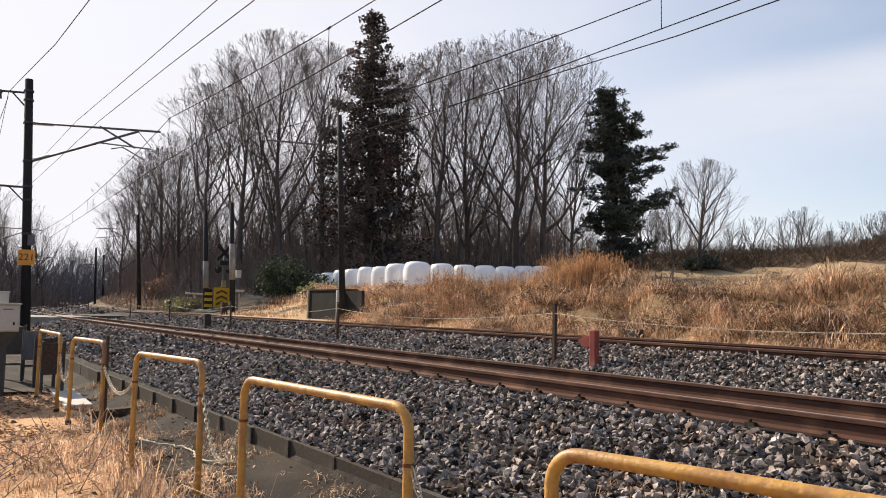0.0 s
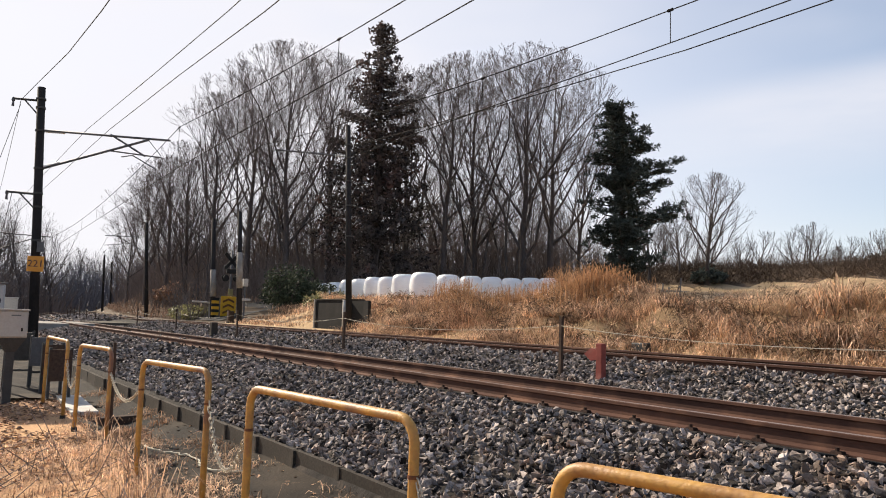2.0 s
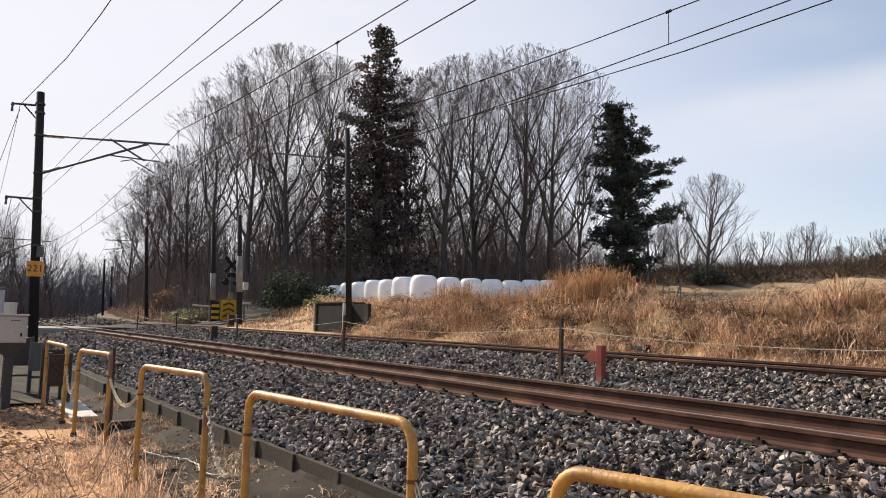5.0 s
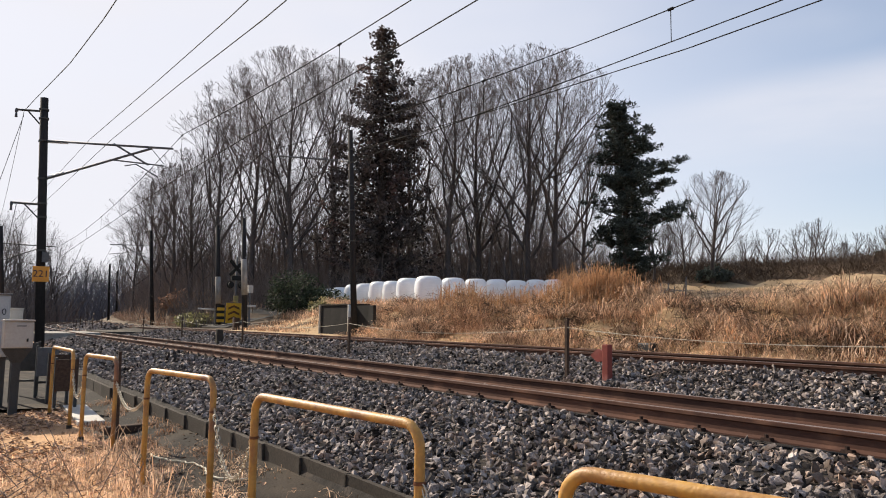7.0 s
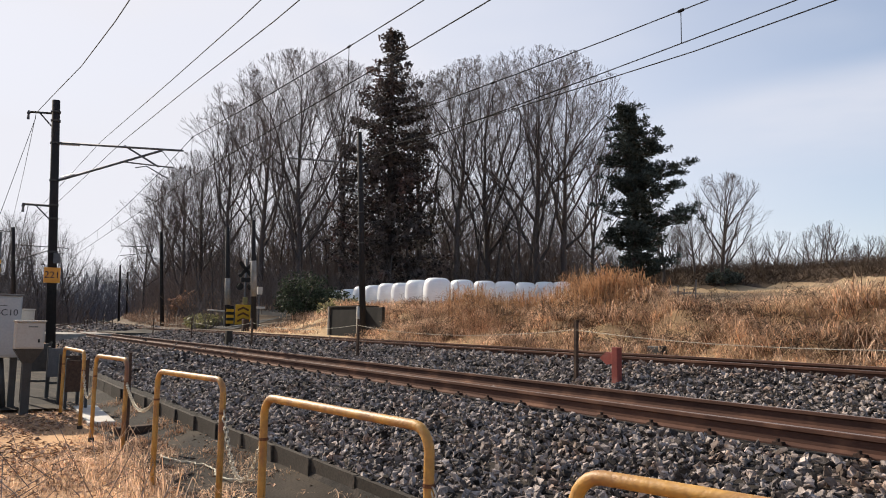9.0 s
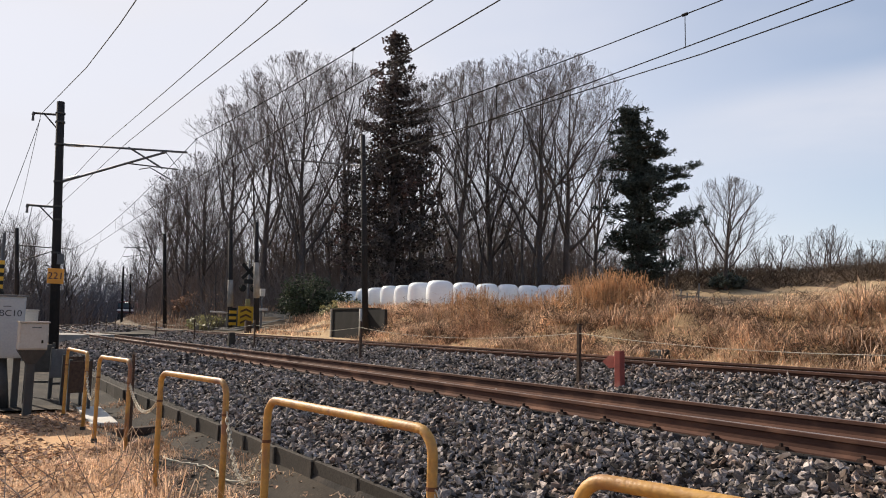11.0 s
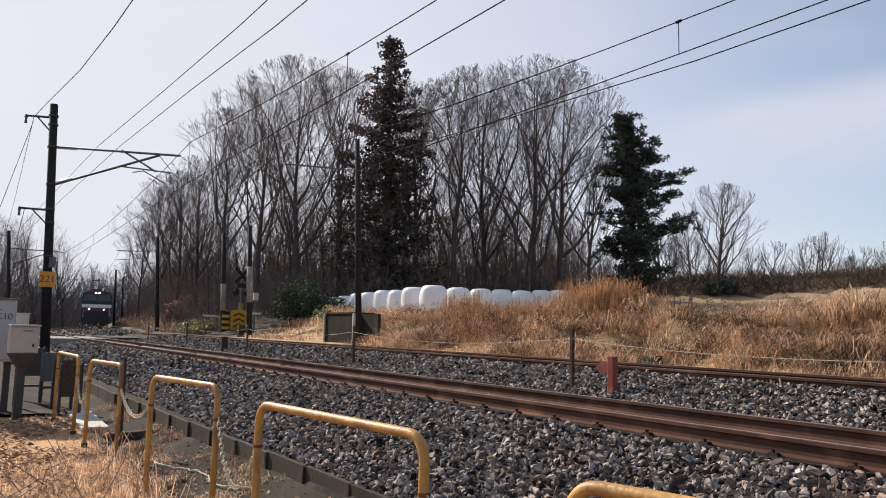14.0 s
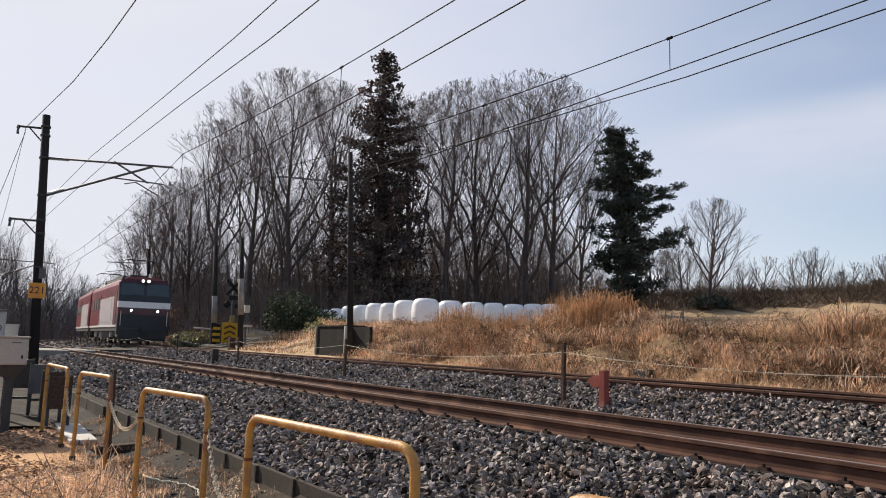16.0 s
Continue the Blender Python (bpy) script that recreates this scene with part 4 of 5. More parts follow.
def cedar():
    rng = random.Random(3)
    x, y = ray_place(60.67, 50)
    t = thing("cedar_tree", "tall dark conifer with reddish winter foliage and a pointed top", "tree", (x, y, height(x, y) - 0.2))
    h = 21.75 - height(x, y)
    w, f = MB(), MB()
    w.tube([(0, 0, 0), (0.1, 0, h * 0.5), (0, 0.05, h)], [0.36, 0.2, 0.03], 10)
    z = 1.2
    while z < h - 0.25:
        k = 1 - z / h
        R = 0.3 + 3.75 * min(1.0, k * 1.5) ** 0.8
        if z < 5:
            R *= 0.62 + 0.075 * z
        nb = 6 if k > 0.2 else 4
        a0 = rng.uniform(0, 6.28)
        for i in range(nb):
            a = a0 + 6.283 * i / nb + rng.uniform(-0.45, 0.45)
            ln = R * rng.choice((0.55, 0.75, 0.9, 1.0, 1.12, 1.25))
            d = Vector((math.cos(a), math.sin(a), 0))
            c0 = Vector((0, 0, z + rng.uniform(-0.2, 0.2)))
            tip = c0 + d * ln + Vector((0, 0, -0.05 * ln + 0.3 * k))
            mid = c0 + d * ln * 0.55 + Vector((0, 0, -0.12 * ln))
            w.tube([c0, mid, tip], [0.05, 0.03, 0.012], 3, cap=False)
            m = max(2, int(ln / 0.5))
            for j in range(m):
                fr = (j + 0.8) / m
                c = (c0.lerp(mid, fr / 0.55) if fr < 0.55 else mid.lerp(tip, (fr - 0.55) / 0.45)) + Vector((0, 0, 0.1))
                tight = 0.18 + 0.17 * fr
                leaf_cards(f, rng, c, tight, tight, tight * 0.8, int((8 + 26 * fr) * (1.25 if k < 0.55 else 0.85)), 0.2, -0.2)
                if 0.45 < k < 0.8 and rng.random() < 0.35:
                    leaf_cards(f, rng, c - Vector((0, 0, 0.35)), 0.3, 0.3, 0.35, 9, 0.34, 0.8)
        z += 0.40 + 0.22 * k
    part("trunk", w, M_BARK, t, smooth=True)
    part("crown", f, M_CEDAR, t)


cedar()


def pine():
    rng = random.Random(8)
    x, y = ray_place(41.35, 47)
    h = 12.9
    t = thing("pine_tree", "dark green pine with uneven layered boughs", "tree", (x, y, height(x, y) - 0.2))
    w, f = MB(), MB()
    bole = [Vector((0, 0, 0)), Vector((0.12, 0.1, h * 0.35)), Vector((-0.1, -0.05, h * 0.7)), Vector((-0.35, -0.2, h))]
    w.tube(bole, [0.3, 0.22, 0.13, 0.04], 10)
    right = Vector((0.75, 0.66, 0))
    deep = Vector((-0.66, 0.75, 0))

    def bough(z, ln, az, full=1.0):
        d = right * math.cos(az) + deep * math.sin(az) + Vector((0, 0, rng.uniform(-0.05, 0.45)))
        z = z + rng.gauss(0, 0.25)
        ln = ln * rng.uniform(0.75, 1.15)
        u = min(max(z, 0.3), h - 0.05) / h * 3
        i = min(int(u), 2)
        c0 = bole[i].lerp(bole[i + 1], u - i)
        tip = c0 + d * ln
        mid = c0.lerp(tip, 0.55) - Vector((0, 0, 0.10 * ln * 0.5))
        w.tube([c0, mid, tip], [0.075, 0.05, 0.02], 4, cap=False)
        m = max(2, int(ln / 0.42))
        for j in range(m):
            fr = 0.22 + 0.78 * (j + 0.6) / m
            c = c0.lerp(mid, fr / 0.55) if fr < 0.55 else mid.lerp(tip, (fr - 0.55) / 0.45)
            for _ in range(3):
                o = Vector((rng.gauss(0, 0.34), rng.gauss(0, 0.34), rng.gauss(0.12, 0.22)))
                leaf_cards(f, rng, c + o, 0.25, 0.25, 0.15, int(44 * full), 0.25, -0.5, 0.36)

    # boughs by height: length on the open side, length on the wood's side
    for zl, a, c in ((1.2, 1.2, 1.3), (1.8, 1.7, 1.6), (2.4, 2.2, 1.9), (3.0, 1.7, 2.0), (3.6, 4.4, 2.1), (4.0, 3.0, 2.0), (4.7, 1.7, 1.9), (5.3, 1.8, 1.8), (5.8, 3.9, 1.7), (6.1, 2.4, 1.6), (6.7, 2.2, 1.5), (7.2, 3.7, 1.4), (7.5, 2.7, 1.3), (8.1, 2.1, 1.2), (8.7, 1.8, 1.0), (9.2, 1.5, 0.9), (9.8, 0.9, 0.6), (10.3, 0.45, 0.35)):
        z = zl * h / 10.6
        bough(z, a, rng.uniform(-0.35, 0.35))
        bough(z + 0.15, a * 0.6, rng.choice((-1, 1)) * rng.uniform(0.6, 1.1))
        bough(z + 0.1, c, math.pi + rng.uniform(-0.5, 0.5))
        bough(z + 0.3, c * 1.1, math.pi / 2 + rng.uniform(-0.4, 0.4))
        leaf_cards(f, rng, Vector((-0.05, 0, z)), 0.75 * (1.15 - z / h), 0.75 * (1.15 - z / h), 0.5, 110, 0.26, -0.3, 0.36)
        bough(z - 0.1, c * 1.1, -math.pi / 2 + rng.uniform(-0.4, 0.4))
    part("trunk", w, M_BARK, t, smooth=True)
    part("crown", f, M_PINE, t)


pine()


# ---- undergrowth ----
def brush(name, seed, az0, az1, r0, r1, n, hgt, material, label, lean=0.35, rad=0.008, twigs=4):
    """Dead stems and twigs that fill the wood's foot."""
    rng = random.Random(seed)
    b = MB()
    for _ in range(n):
        az, r = rng.uniform(az0, az1), rng.uniform(r0, r1)
        x, y = ray_place(az, r)
        if x < -45 and -5.5 < y - 7.7 - (BEND - x) ** 2 / 800 < 5.5:
            continue
        z = height(x, y)
        hh = hgt * rng.uniform(0.4, 1.15)
        p = Vector((x, y, z))
        d = Vector((rng.gauss(0, lean), rng.gauss(0, lean), 1)).normalized()
        q = p + d * hh * 0.55
        e = q + (d + Vector((rng.gauss(0, 0.4), rng.gauss(0, 0.4), -0.05))).normalized() * hh * 0.5
        b.tube([p, q, e], [rad * 1.3, rad, rad * 0.4], 3, cap=False)
        for _ in range(twigs):
            u = rng.uniform(0.35, 1.7)
            s = p.lerp(q, u) if u < 1 else q.lerp(e, u - 1)
            g = s + (d * 0.7 + Vector((rng.gauss(0, 0.6), rng.gauss(0, 0.6), 0.1))).normalized() * hh * rng.uniform(0.12, 0.36)
            b.spike(s, g, rad * 0.62)
    return tagged(part(name, b, material), label, "undergrowth", kind="stuff")


brush("undergrowth", 1, 45.5, 76, 44, 70, 1900, 3.2, M_BRUSH, "tangle of bare brown saplings under the trees", rad=0.015, twigs=6)
brush("undergrowth", 7, 42.5, 77, 64, 92, 2200, 5.5, M_BRUSH, "tall thin bare saplings deep in the wood", rad=0.03)
brush("undergrowth", 9, 42.5, 56, 46, 62, 1300, 3.0, M_BRAMBLE, "dark bare thicket at the foot of the wood", rad=0.02, twigs=4)
brush("undergrowth", 12, 45, 70, 56, 84, 1000, 9.0, M_BRUSH, "tall slender bare saplings among the trunks", lean=0.12, rad=0.03, twigs=10)
brush("undergrowth", 2, 66, 84, 50, 110, 1600, 3.6, M_BRUSH, "tall bare brushwood beside the bend of the line", rad=0.016, twigs=8)
brush("hedge_bank", 3, 16, 43, 66, 76, 4800, 1.3, M_BRAMBLE, "dark bramble bank behind the field", lean=1.1, rad=0.017, twigs=4)
brush("hedge_bank", 4, 14, 44, 80, 104, 2600, 2.7, M_BRUSH, "bare hedge along the top of the far bank", lean=0.8, rad=0.011, twigs=9)
brush("undergrowth", 6, 76, 97, 100, 170, 3000, 7.0, M_BRUSH, "far bare thicket behind the bend of the line", rad=0.03, twigs=6)
brush("undergrowth", 8, 72, 99, 178, 250, 3600, 13.0, M_FAR, "distant bare woodland closing the view, haze in its colour", rad=0.06, twigs=5)


# ---- cabinets and gear beside the line ----
def cabinets():
    t = thing("signal_cabinet", "pale grey steel signal cabinet on dark legs, lettered", "cabinet", (-13.95, 0.59, -0.78), 3)
    part("body", MB().box((0, 0, 1.36), (0.36, 0.58, 1.0)), M_CAB, t, bevel=0.012)
    part("roof", MB().box((0.01, 0, 1.875), (0.40, 0.62, 0.03)), M_STEEL, t, bevel=0.006)
    door = part("door", MB().box((0.188, 0.0, 1.36), (0.016, 0.53, 0.93)), M_CAB, t, bevel=0.006)
    part("latch", MB().box((0.205, -0.20, 1.30), (0.02, 0.035, 0.09)), M_YBLACK, door, "black door latch")
    letters("JBC10", 0.145, pose(0.1985, 0.055, 1.585, 90, 0, 90), M_TEXT, door, "lettering")
    part("label_bar", MB().box((0.198, 0.02, 1.70), (0.004, 0.11, 0.014)), M_STEEL, door)
    for s in (-1, 1):
        part("leg", MB().box((0, s * 0.24, 0.42), (0.1, 0.1, 0.88)), M_DARKSTEEL, t)
    part("cable_duct", MB().tube([(0.0, 0.0, 0.9), (0.06, 0.05, 0.4), (0.0, 0.1, -0.02)], 0.09, 8), M_DARKSTEEL, t, smooth=True)

    b = thing("junction_box", "beige steel junction box on a dark tapered post", "cabinet", (-13.15, 0.97, -0.78), 4)
    part("body", MB().box((0, 0, 1.235), (0.26, 0.40, 0.42)), M_BEIGE, b, bevel=0.012)
    part("lid", MB().box((0.01, 0, 1.455), (0.31, 0.43, 0.025)), M_BEIGE, b, bevel=0.006)
    d = part("door", MB().box((0.137, 0, 1.235), (0.014, 0.36, 0.38)), M_BEIGE, b, bevel=0.005)
    part("lock", MB().box((0.148, 0.12, 1.15), (0.014, 0.025, 0.05)), M_YBLACK, d)
    part("label_bar", MB().box((0.146, 0.03, 1.37), (0.004, 0.13, 0.018)), M_STEEL, d)
    part("neck", MB().add([(-0.11, -0.20, 1.02), (0.11, -0.20, 1.02), (0.11, 0.20, 1.02), (-0.11, 0.20, 1.02), (-0.06, -0.065, 0.80), (0.06, -0.065, 0.80), (0.06, 0.065, 0.80), (-0.06, 0.065, 0.80)], [(0, 1, 2, 3), (7, 6, 5, 4), (0, 4, 5, 1), (1, 5, 6, 2), (2, 6, 7, 3), (3, 7, 4, 0)]), M_DARKSTEEL, b)
    part("post", MB().box((0, 0, 0.38), (0.11, 0.12, 0.88)), M_DARKSTEEL, b)

    c = thing("small_box", "small white equipment box on a thin post", "cabinet", (-14.5, 1.02, -0.78), 2)
    part("body", MB().box((0, 0, 1.50), (0.16, 0.21, 0.28)), M_SLAB, c, bevel=0.015)
    part("cap", MB().box((0, 0, 1.65), (0.18, 0.23, 0.025)), M_SLAB, c, bevel=0.006)
    part("post", MB().tube([(0, 0, 0), (0, 0, 1.38)], 0.035, 8), M_DARKSTEEL, c, smooth=True)


cabinets()


def board_rack():
    """Dark upright boards and frames between the cabinets and the hoops."""
    for x, y, h, w, lab, m in ((-15.6, 1.36, 1.05, 0.34, "dark rusty sheet-steel frame on two stakes", M_DARKSTEEL), (-15.1, 1.62, 0.98, 0.36, "grey steel board leaning on dark stakes", M_STEEL), (-14.3, 1.72, 0.88, 0.34, "dark timber board on stakes", M_WOOD), (-13.5, 1.74, 0.84, 0.34, "rusty brown board on dark stakes", M_WOOD)):
        t = thing("trackside_board", lab, "board", (x, y, -0.80), random.uniform(-12, 12), group="boards beside the cabinets")
        part("panel", MB().box((0, 0, h - 0.26), (0.03, w, 0.52)), m, t, bevel=0.006)
        for s in (-1, 1):
            part("stake", MB().box((-0.03, s * w * 0.46, h / 2), (0.045, 0.045, h + 0.06)), M_DARKSTEEL, t)
        part("rail", MB().box((-0.03, 0, 0.35), (0.03, w, 0.04)), M_DARKSTEEL, t)


board_rack()


def fallen_rope():
    rng = random.Random(17)
    for x0, x1, y0, y1 in ((-5.35, -2.2, 1.92, 2.42), (-8.6, -6.6, 2.05, 2.38)):
        n = 34
        pts = []
        for i in range(n + 1):
            f = i / n
            y = y0 + (y1 - y0) * f + 0.07 * math.sin(9 * f + x0) + rng.gauss(0, 0.012)
            pts.append((x0 + (x1 - x0) * f, y, -0.775 + 0.13 * sm(2.15, 2.75, y) + 0.012 * rng.random()))
        tagged(part("fallen_rope", MB().tube(pts, 0.009, 5), M_ROPE, smooth=True), "frayed pale rope lying slack in the ditch", "rope", group="fallen ropes")


fallen_rope()


def trackside_bits():
    s = tagged(part("concrete_slab", MB().box((0, 0, 0), (2.3, 0.36, 0.08)), M_SLAB, bevel=0.012), "pale concrete slab lying in the ditch", "slab")
    s.matrix_basis = pose(-12.75, 1.90, -0.79, 0, 0, -2)
    bm = tagged(part("timber_beam", MB().box((0, 0, 0), (0.14, 0.95, 0.13)), M_WOOD, bevel=0.012), "dark old timber beam across the ditch", "beam")
    bm.matrix_basis = pose(-10.6, 2.32, -0.76, 0, 0, 14)
    st = tagged(part("stake", MB().box((0, 0, 0), (0.036, 0.036, 1.1)), M_WOOD), "thin dark wooden stake by the hoops", "stake")
    st.matrix_basis = pose(-9.86, 1.87, -0.24, 1, 1, 0)
    for k, (x, y) in enumerate(((-9.36, 11.25),)):
        b = thing("rail_lubricator", "small dark equipment box beside the far rail", "equipment", (x, y, 0.12))
        part("body", MB().box((0, 0, 0.16), (0.32, 0.22, 0.2)), M_DARKSTEEL, b, bevel=0.02)
        part("foot", MB().box((0, 0, 0.03), (0.22, 0.16, 0.08)), M_DARKSTEEL, b)
    m = thing("kilometre_marker", "short weathered concrete marker between the tracks", "marker", (-24.2, 7.6, -0.05))
    part("stone", MB().box((0, 0, 0.2), (0.22, 0.22, 0.5), taper=0.9), M_OLDCON, m, bevel=0.02)


trackside_bits()


# ---- gear of the level crossing ----
def striped(parent, name, c, size, n, along="z"):
    """A board of alternating yellow and black fields."""
    for k in range(n):
        d = size[2] / n if along == "z" else size[1] / n
        off = -((size[2] if along == "z" else size[1]) / 2) + d * (k + 0.5)
        q = (c[0], c[1], c[2] + off) if along == "z" else (c[0], c[1] + off, c[2])
        sz = (size[0], size[1], d) if along == "z" else (size[0], d, size[2])
        part(name, MB().box(q, sz), M_YBOARD if k % 2 == 0 else M_YBLACK, parent)


def crossing_gear():
    t = thing("barrier_machine", "yellow crossing barrier machine with a striped guard board", "barrier", (-41.6, 13.45, 0.15), 12)
    part("guard", MB().box((0.28, 0.25, 0.95), (0.06, 0.98, 1.15)), M_YBOARD, t, "bright yellow guard board", bevel=0.02)
    for k in range(3):
        part("chevron", MB().prism([(-0.36, -0.05), (0.0, 0.10), (0.36, -0.05), (0.36, 0.07), (0.0, 0.22), (-0.36, 0.07)], (0.312, 0.25, 0.55 + 0.32 * k), (0, 1, 0), (0, 0, 1), (0.008, 0, 0)), M_RUSTEYE, t)
    striped(t, "striped_board", (0.24, -0.55, 0.92), (0.06, 0.44, 1.0), 6)
    part("body", MB().box((-0.1, 0.1, 0.55), (0.5, 0.6, 1.1)), M_DARKSTEEL, t, bevel=0.03)
    part("plinth", MB().box((0, 0, 0.0), (1.1, 1.4, 0.3)), M_CONCRETE, t, bevel=0.02)
    arm = thing("crossing_gate", "pale pole arm of the crossing barrier on a dark stand", "barrier", (-42.3, 12.6, 0.15), 8)
    part("gate_pole", MB().tube([(0, -0.65, 1.18), (0, 0.55, 1.12)], [0.05, 0.06], 8), M_SLAB, arm)
    part("stand", MB().box((0, 0.5, 0.55), (0.25, 0.25, 1.2)), M_DARKSTEEL, arm)
    g = thing("crossing_signal", "dark crossing signal mast with crossed boards seen from behind", "signal", (-41.9, 14.0, 0.2))
    part("mast", MB().tube([(0, 0, 0), (0, 0, 4.2)], 0.055, 10), M_STEEL, g, smooth=True)
    for s in (-1, 1):
        bd = part("cross_board", MB().box((0, 0, 0), (0.03, 1.25, 0.2)), M_YBLACK, g)
        bd.matrix_basis = pose(0.05, 0, 3.55, s * 45, 0, 12)
        part("lamp", MB().tube([(0.02, s * 0.33, 2.55), (0.18, s * 0.33, 2.55)], 0.17, 14), M_YBLACK, g)
        part("backboard", MB().tube([(0.0, s * 0.33, 2.55), (0.02, s * 0.33, 2.55)], 0.21, 18), M_YBLACK, g)
    part("arrow_box", MB().box((0.05, 0, 2.95), (0.14, 0.6, 0.26)), M_YBLACK, g, bevel=0.01)
    part("yellow_tag", MB().box((0.08, 0.0, 1.72), (0.04, 0.28, 0.4)), M_YLEAF, g, "yellow-green tag")
    h = thing("relay_post", "thin pale post with white boxes by the crossing", "equipment", (-37.6, 13.35, 0.2))
    part("mast", MB().tube([(0, 0, 0), (0, 0, 2.3)], 0.05, 8), M_STEEL, h)
    part("upper_box", MB().box((0, 0, 2.15), (0.22, 0.26, 0.4)), M_SLAB, h, bevel=0.02)
    part("lower_box", MB().box((0, 0.05, 1.25), (0.25, 0.5, 0.12)), M_SLAB, h, bevel=0.02)
    s = thing("crossing_signal", "yellow and black striped crossing signal mast", "signal", (-30.0, 1.08, -0.45))
    striped(s, "stripe", (0, 0, 2.7), (0.16, 0.16, 1.0), 7)
    part("mast", MB().tube([(0, 0, 0), (0, 0, 4.2)], 0.06, 10), M_STEEL, s)
    part("hood", MB().tube([(0.02, -0.1, 2.0), (0.25, -0.1, 2.0)], [0.26, 0.2], 14), M_YBLACK, s)
    part("lamp", MB().tube([(0.02, 0.12, 1.75), (0.2, 0.12, 1.75)], 0.16, 14), M_YBLACK, s)
    c = thing("telephone_box", "small dark stump and white tag by the far rail", "equipment", (-36.4, 12.25, 0.1))
    part("stump", MB().box((0, 0, 0.35), (0.3, 0.3, 0.75)), M_WOOD, c, bevel=0.03)


crossing_gear()


# far poles of the near line
def pole_near_far(base, top, tip):
    base, top = Vector(base), Vector(top)
    t = thing("catenary_pole", "distant dark catenary pole with a thin cantilever arm", "utility pole", base, group="distant poles of the near line")
    d = top - base
    part("mast", MB().tube([(0, 0, 0), d], [0.17, 0.13], 10), M_POLE, t, smooth=True)
    e = Vector(tip) - base
    part("top_tube", MB().tube([d * 0.83, e], 0.04, 6), M_DARKSTEEL, t)
    part("stay_tube", MB().tube([d * 0.66, (d * 0.83).lerp(e, 0.8)], 0.04, 6), M_DARKSTEEL, t)
    part("bracket", MB().tube([d * 0.95, d * 0.96 + Vector((0, -0.9, 0))], 0.04, 6), M_DARKSTEEL, t)


pole_near_far((-65.9, 3.75, -0.2), (-65.94, 3.17, 7.8), (-64.6, 7.0, 6.3))
pole_near_far((-107.7, 10.2, 0.0), (-107.74, 9.6, 8.0), (-106.5, 13.5, 6.4))
pole_near_far((-124.2, 22.5, 0.2), (-124.2, 22.2, 8.2), (-124, 19.0, 6.4))


# ---- evergreen shrubs ----
def shrub(name, seed, at, r, n, size, material, label, stems=6):
    rng = random.Random(seed)
    x, y = at
    t = thing(name, label, "shrub", (x, y, height(x, y)))
    w, f = MB(), MB()
    for k in range(stems):
        a = rng.uniform(0, 6.28)
        e = Vector((math.cos(a) * r[0] * 0.6, math.sin(a) * r[0] * 0.6, r[1] * rng.uniform(0.7, 1.5)))
        w.tube([(0, 0, -0.1), e * 0.5 + Vector((0, 0, 0.1)), e], [0.05, 0.035, 0.012], 4, cap=False)
    for k in range(n):
        a, q = rng.uniform(0, 6.28), rng.random() ** 0.5
        c = Vector((math.cos(a) * r[0] * q, math.sin(a) * r[0] * q, r[1] * (0.15 + 1.7 * rng.random() * (1 - 0.55 * q * q))))
        leaf_cards(f, rng, c, 0.28, 0.28, 0.22, 14, size, 0.3)
    part("stem", w, M_BARK, t)
    part("foliage", f, material, t)
    return t


shrub("evergreen_shrub", 1, (-37.9, 15.9), (1.4, 1.5), 210, 0.13, M_LEAF, "glossy dark evergreen shrub beside the lane")
shrub("evergreen_shrub", 2, (-39.8, 17.4), (1.5, 1.3), 160, 0.13, M_LEAF, "dark evergreen shrub at the wood's edge")
shrub("evergreen_shrub", 3, (-36.2, 17.2), (1.2, 0.9), 130, 0.14, M_LEAF, "low green creeper-covered shrub beside the bales")
shrub("evergreen_shrub", 4, (-34.6, 17.0), (1.5, 0.55), 120, 0.13, M_YLEAF, "low olive-green creeper on the grass slope")
for k, (x, y) in enumerate(((-45.0, 13.4), (-46.6, 13.3), (-48.3, 13.5), (-50, 13.9))):
    shrub("bamboo_grass", 20 + k, (x, y), (1.1, 0.32), 90, 0.2, M_YLEAF, "clump of pale yellow-green bamboo grass by the lane", 3)
shrub("evergreen_shrub", 9, (-60.5, 16.6), (2.2, 0.8), 200, 0.25, M_LITTER, "pale ochre bush beside the bend of the line")
shrub("evergreen_shrub", 10, ray_place(23.0, 98), (3.4, 2.2), 330, 0.3, M_LEAF, "round dark evergreen tree on the far bank")
shrub("evergreen_shrub", 11, ray_place(34.9, 66.5), (1.5, 0.75), 120, 0.2, M_PINE, "dark shrub at the foot of the lone tree")


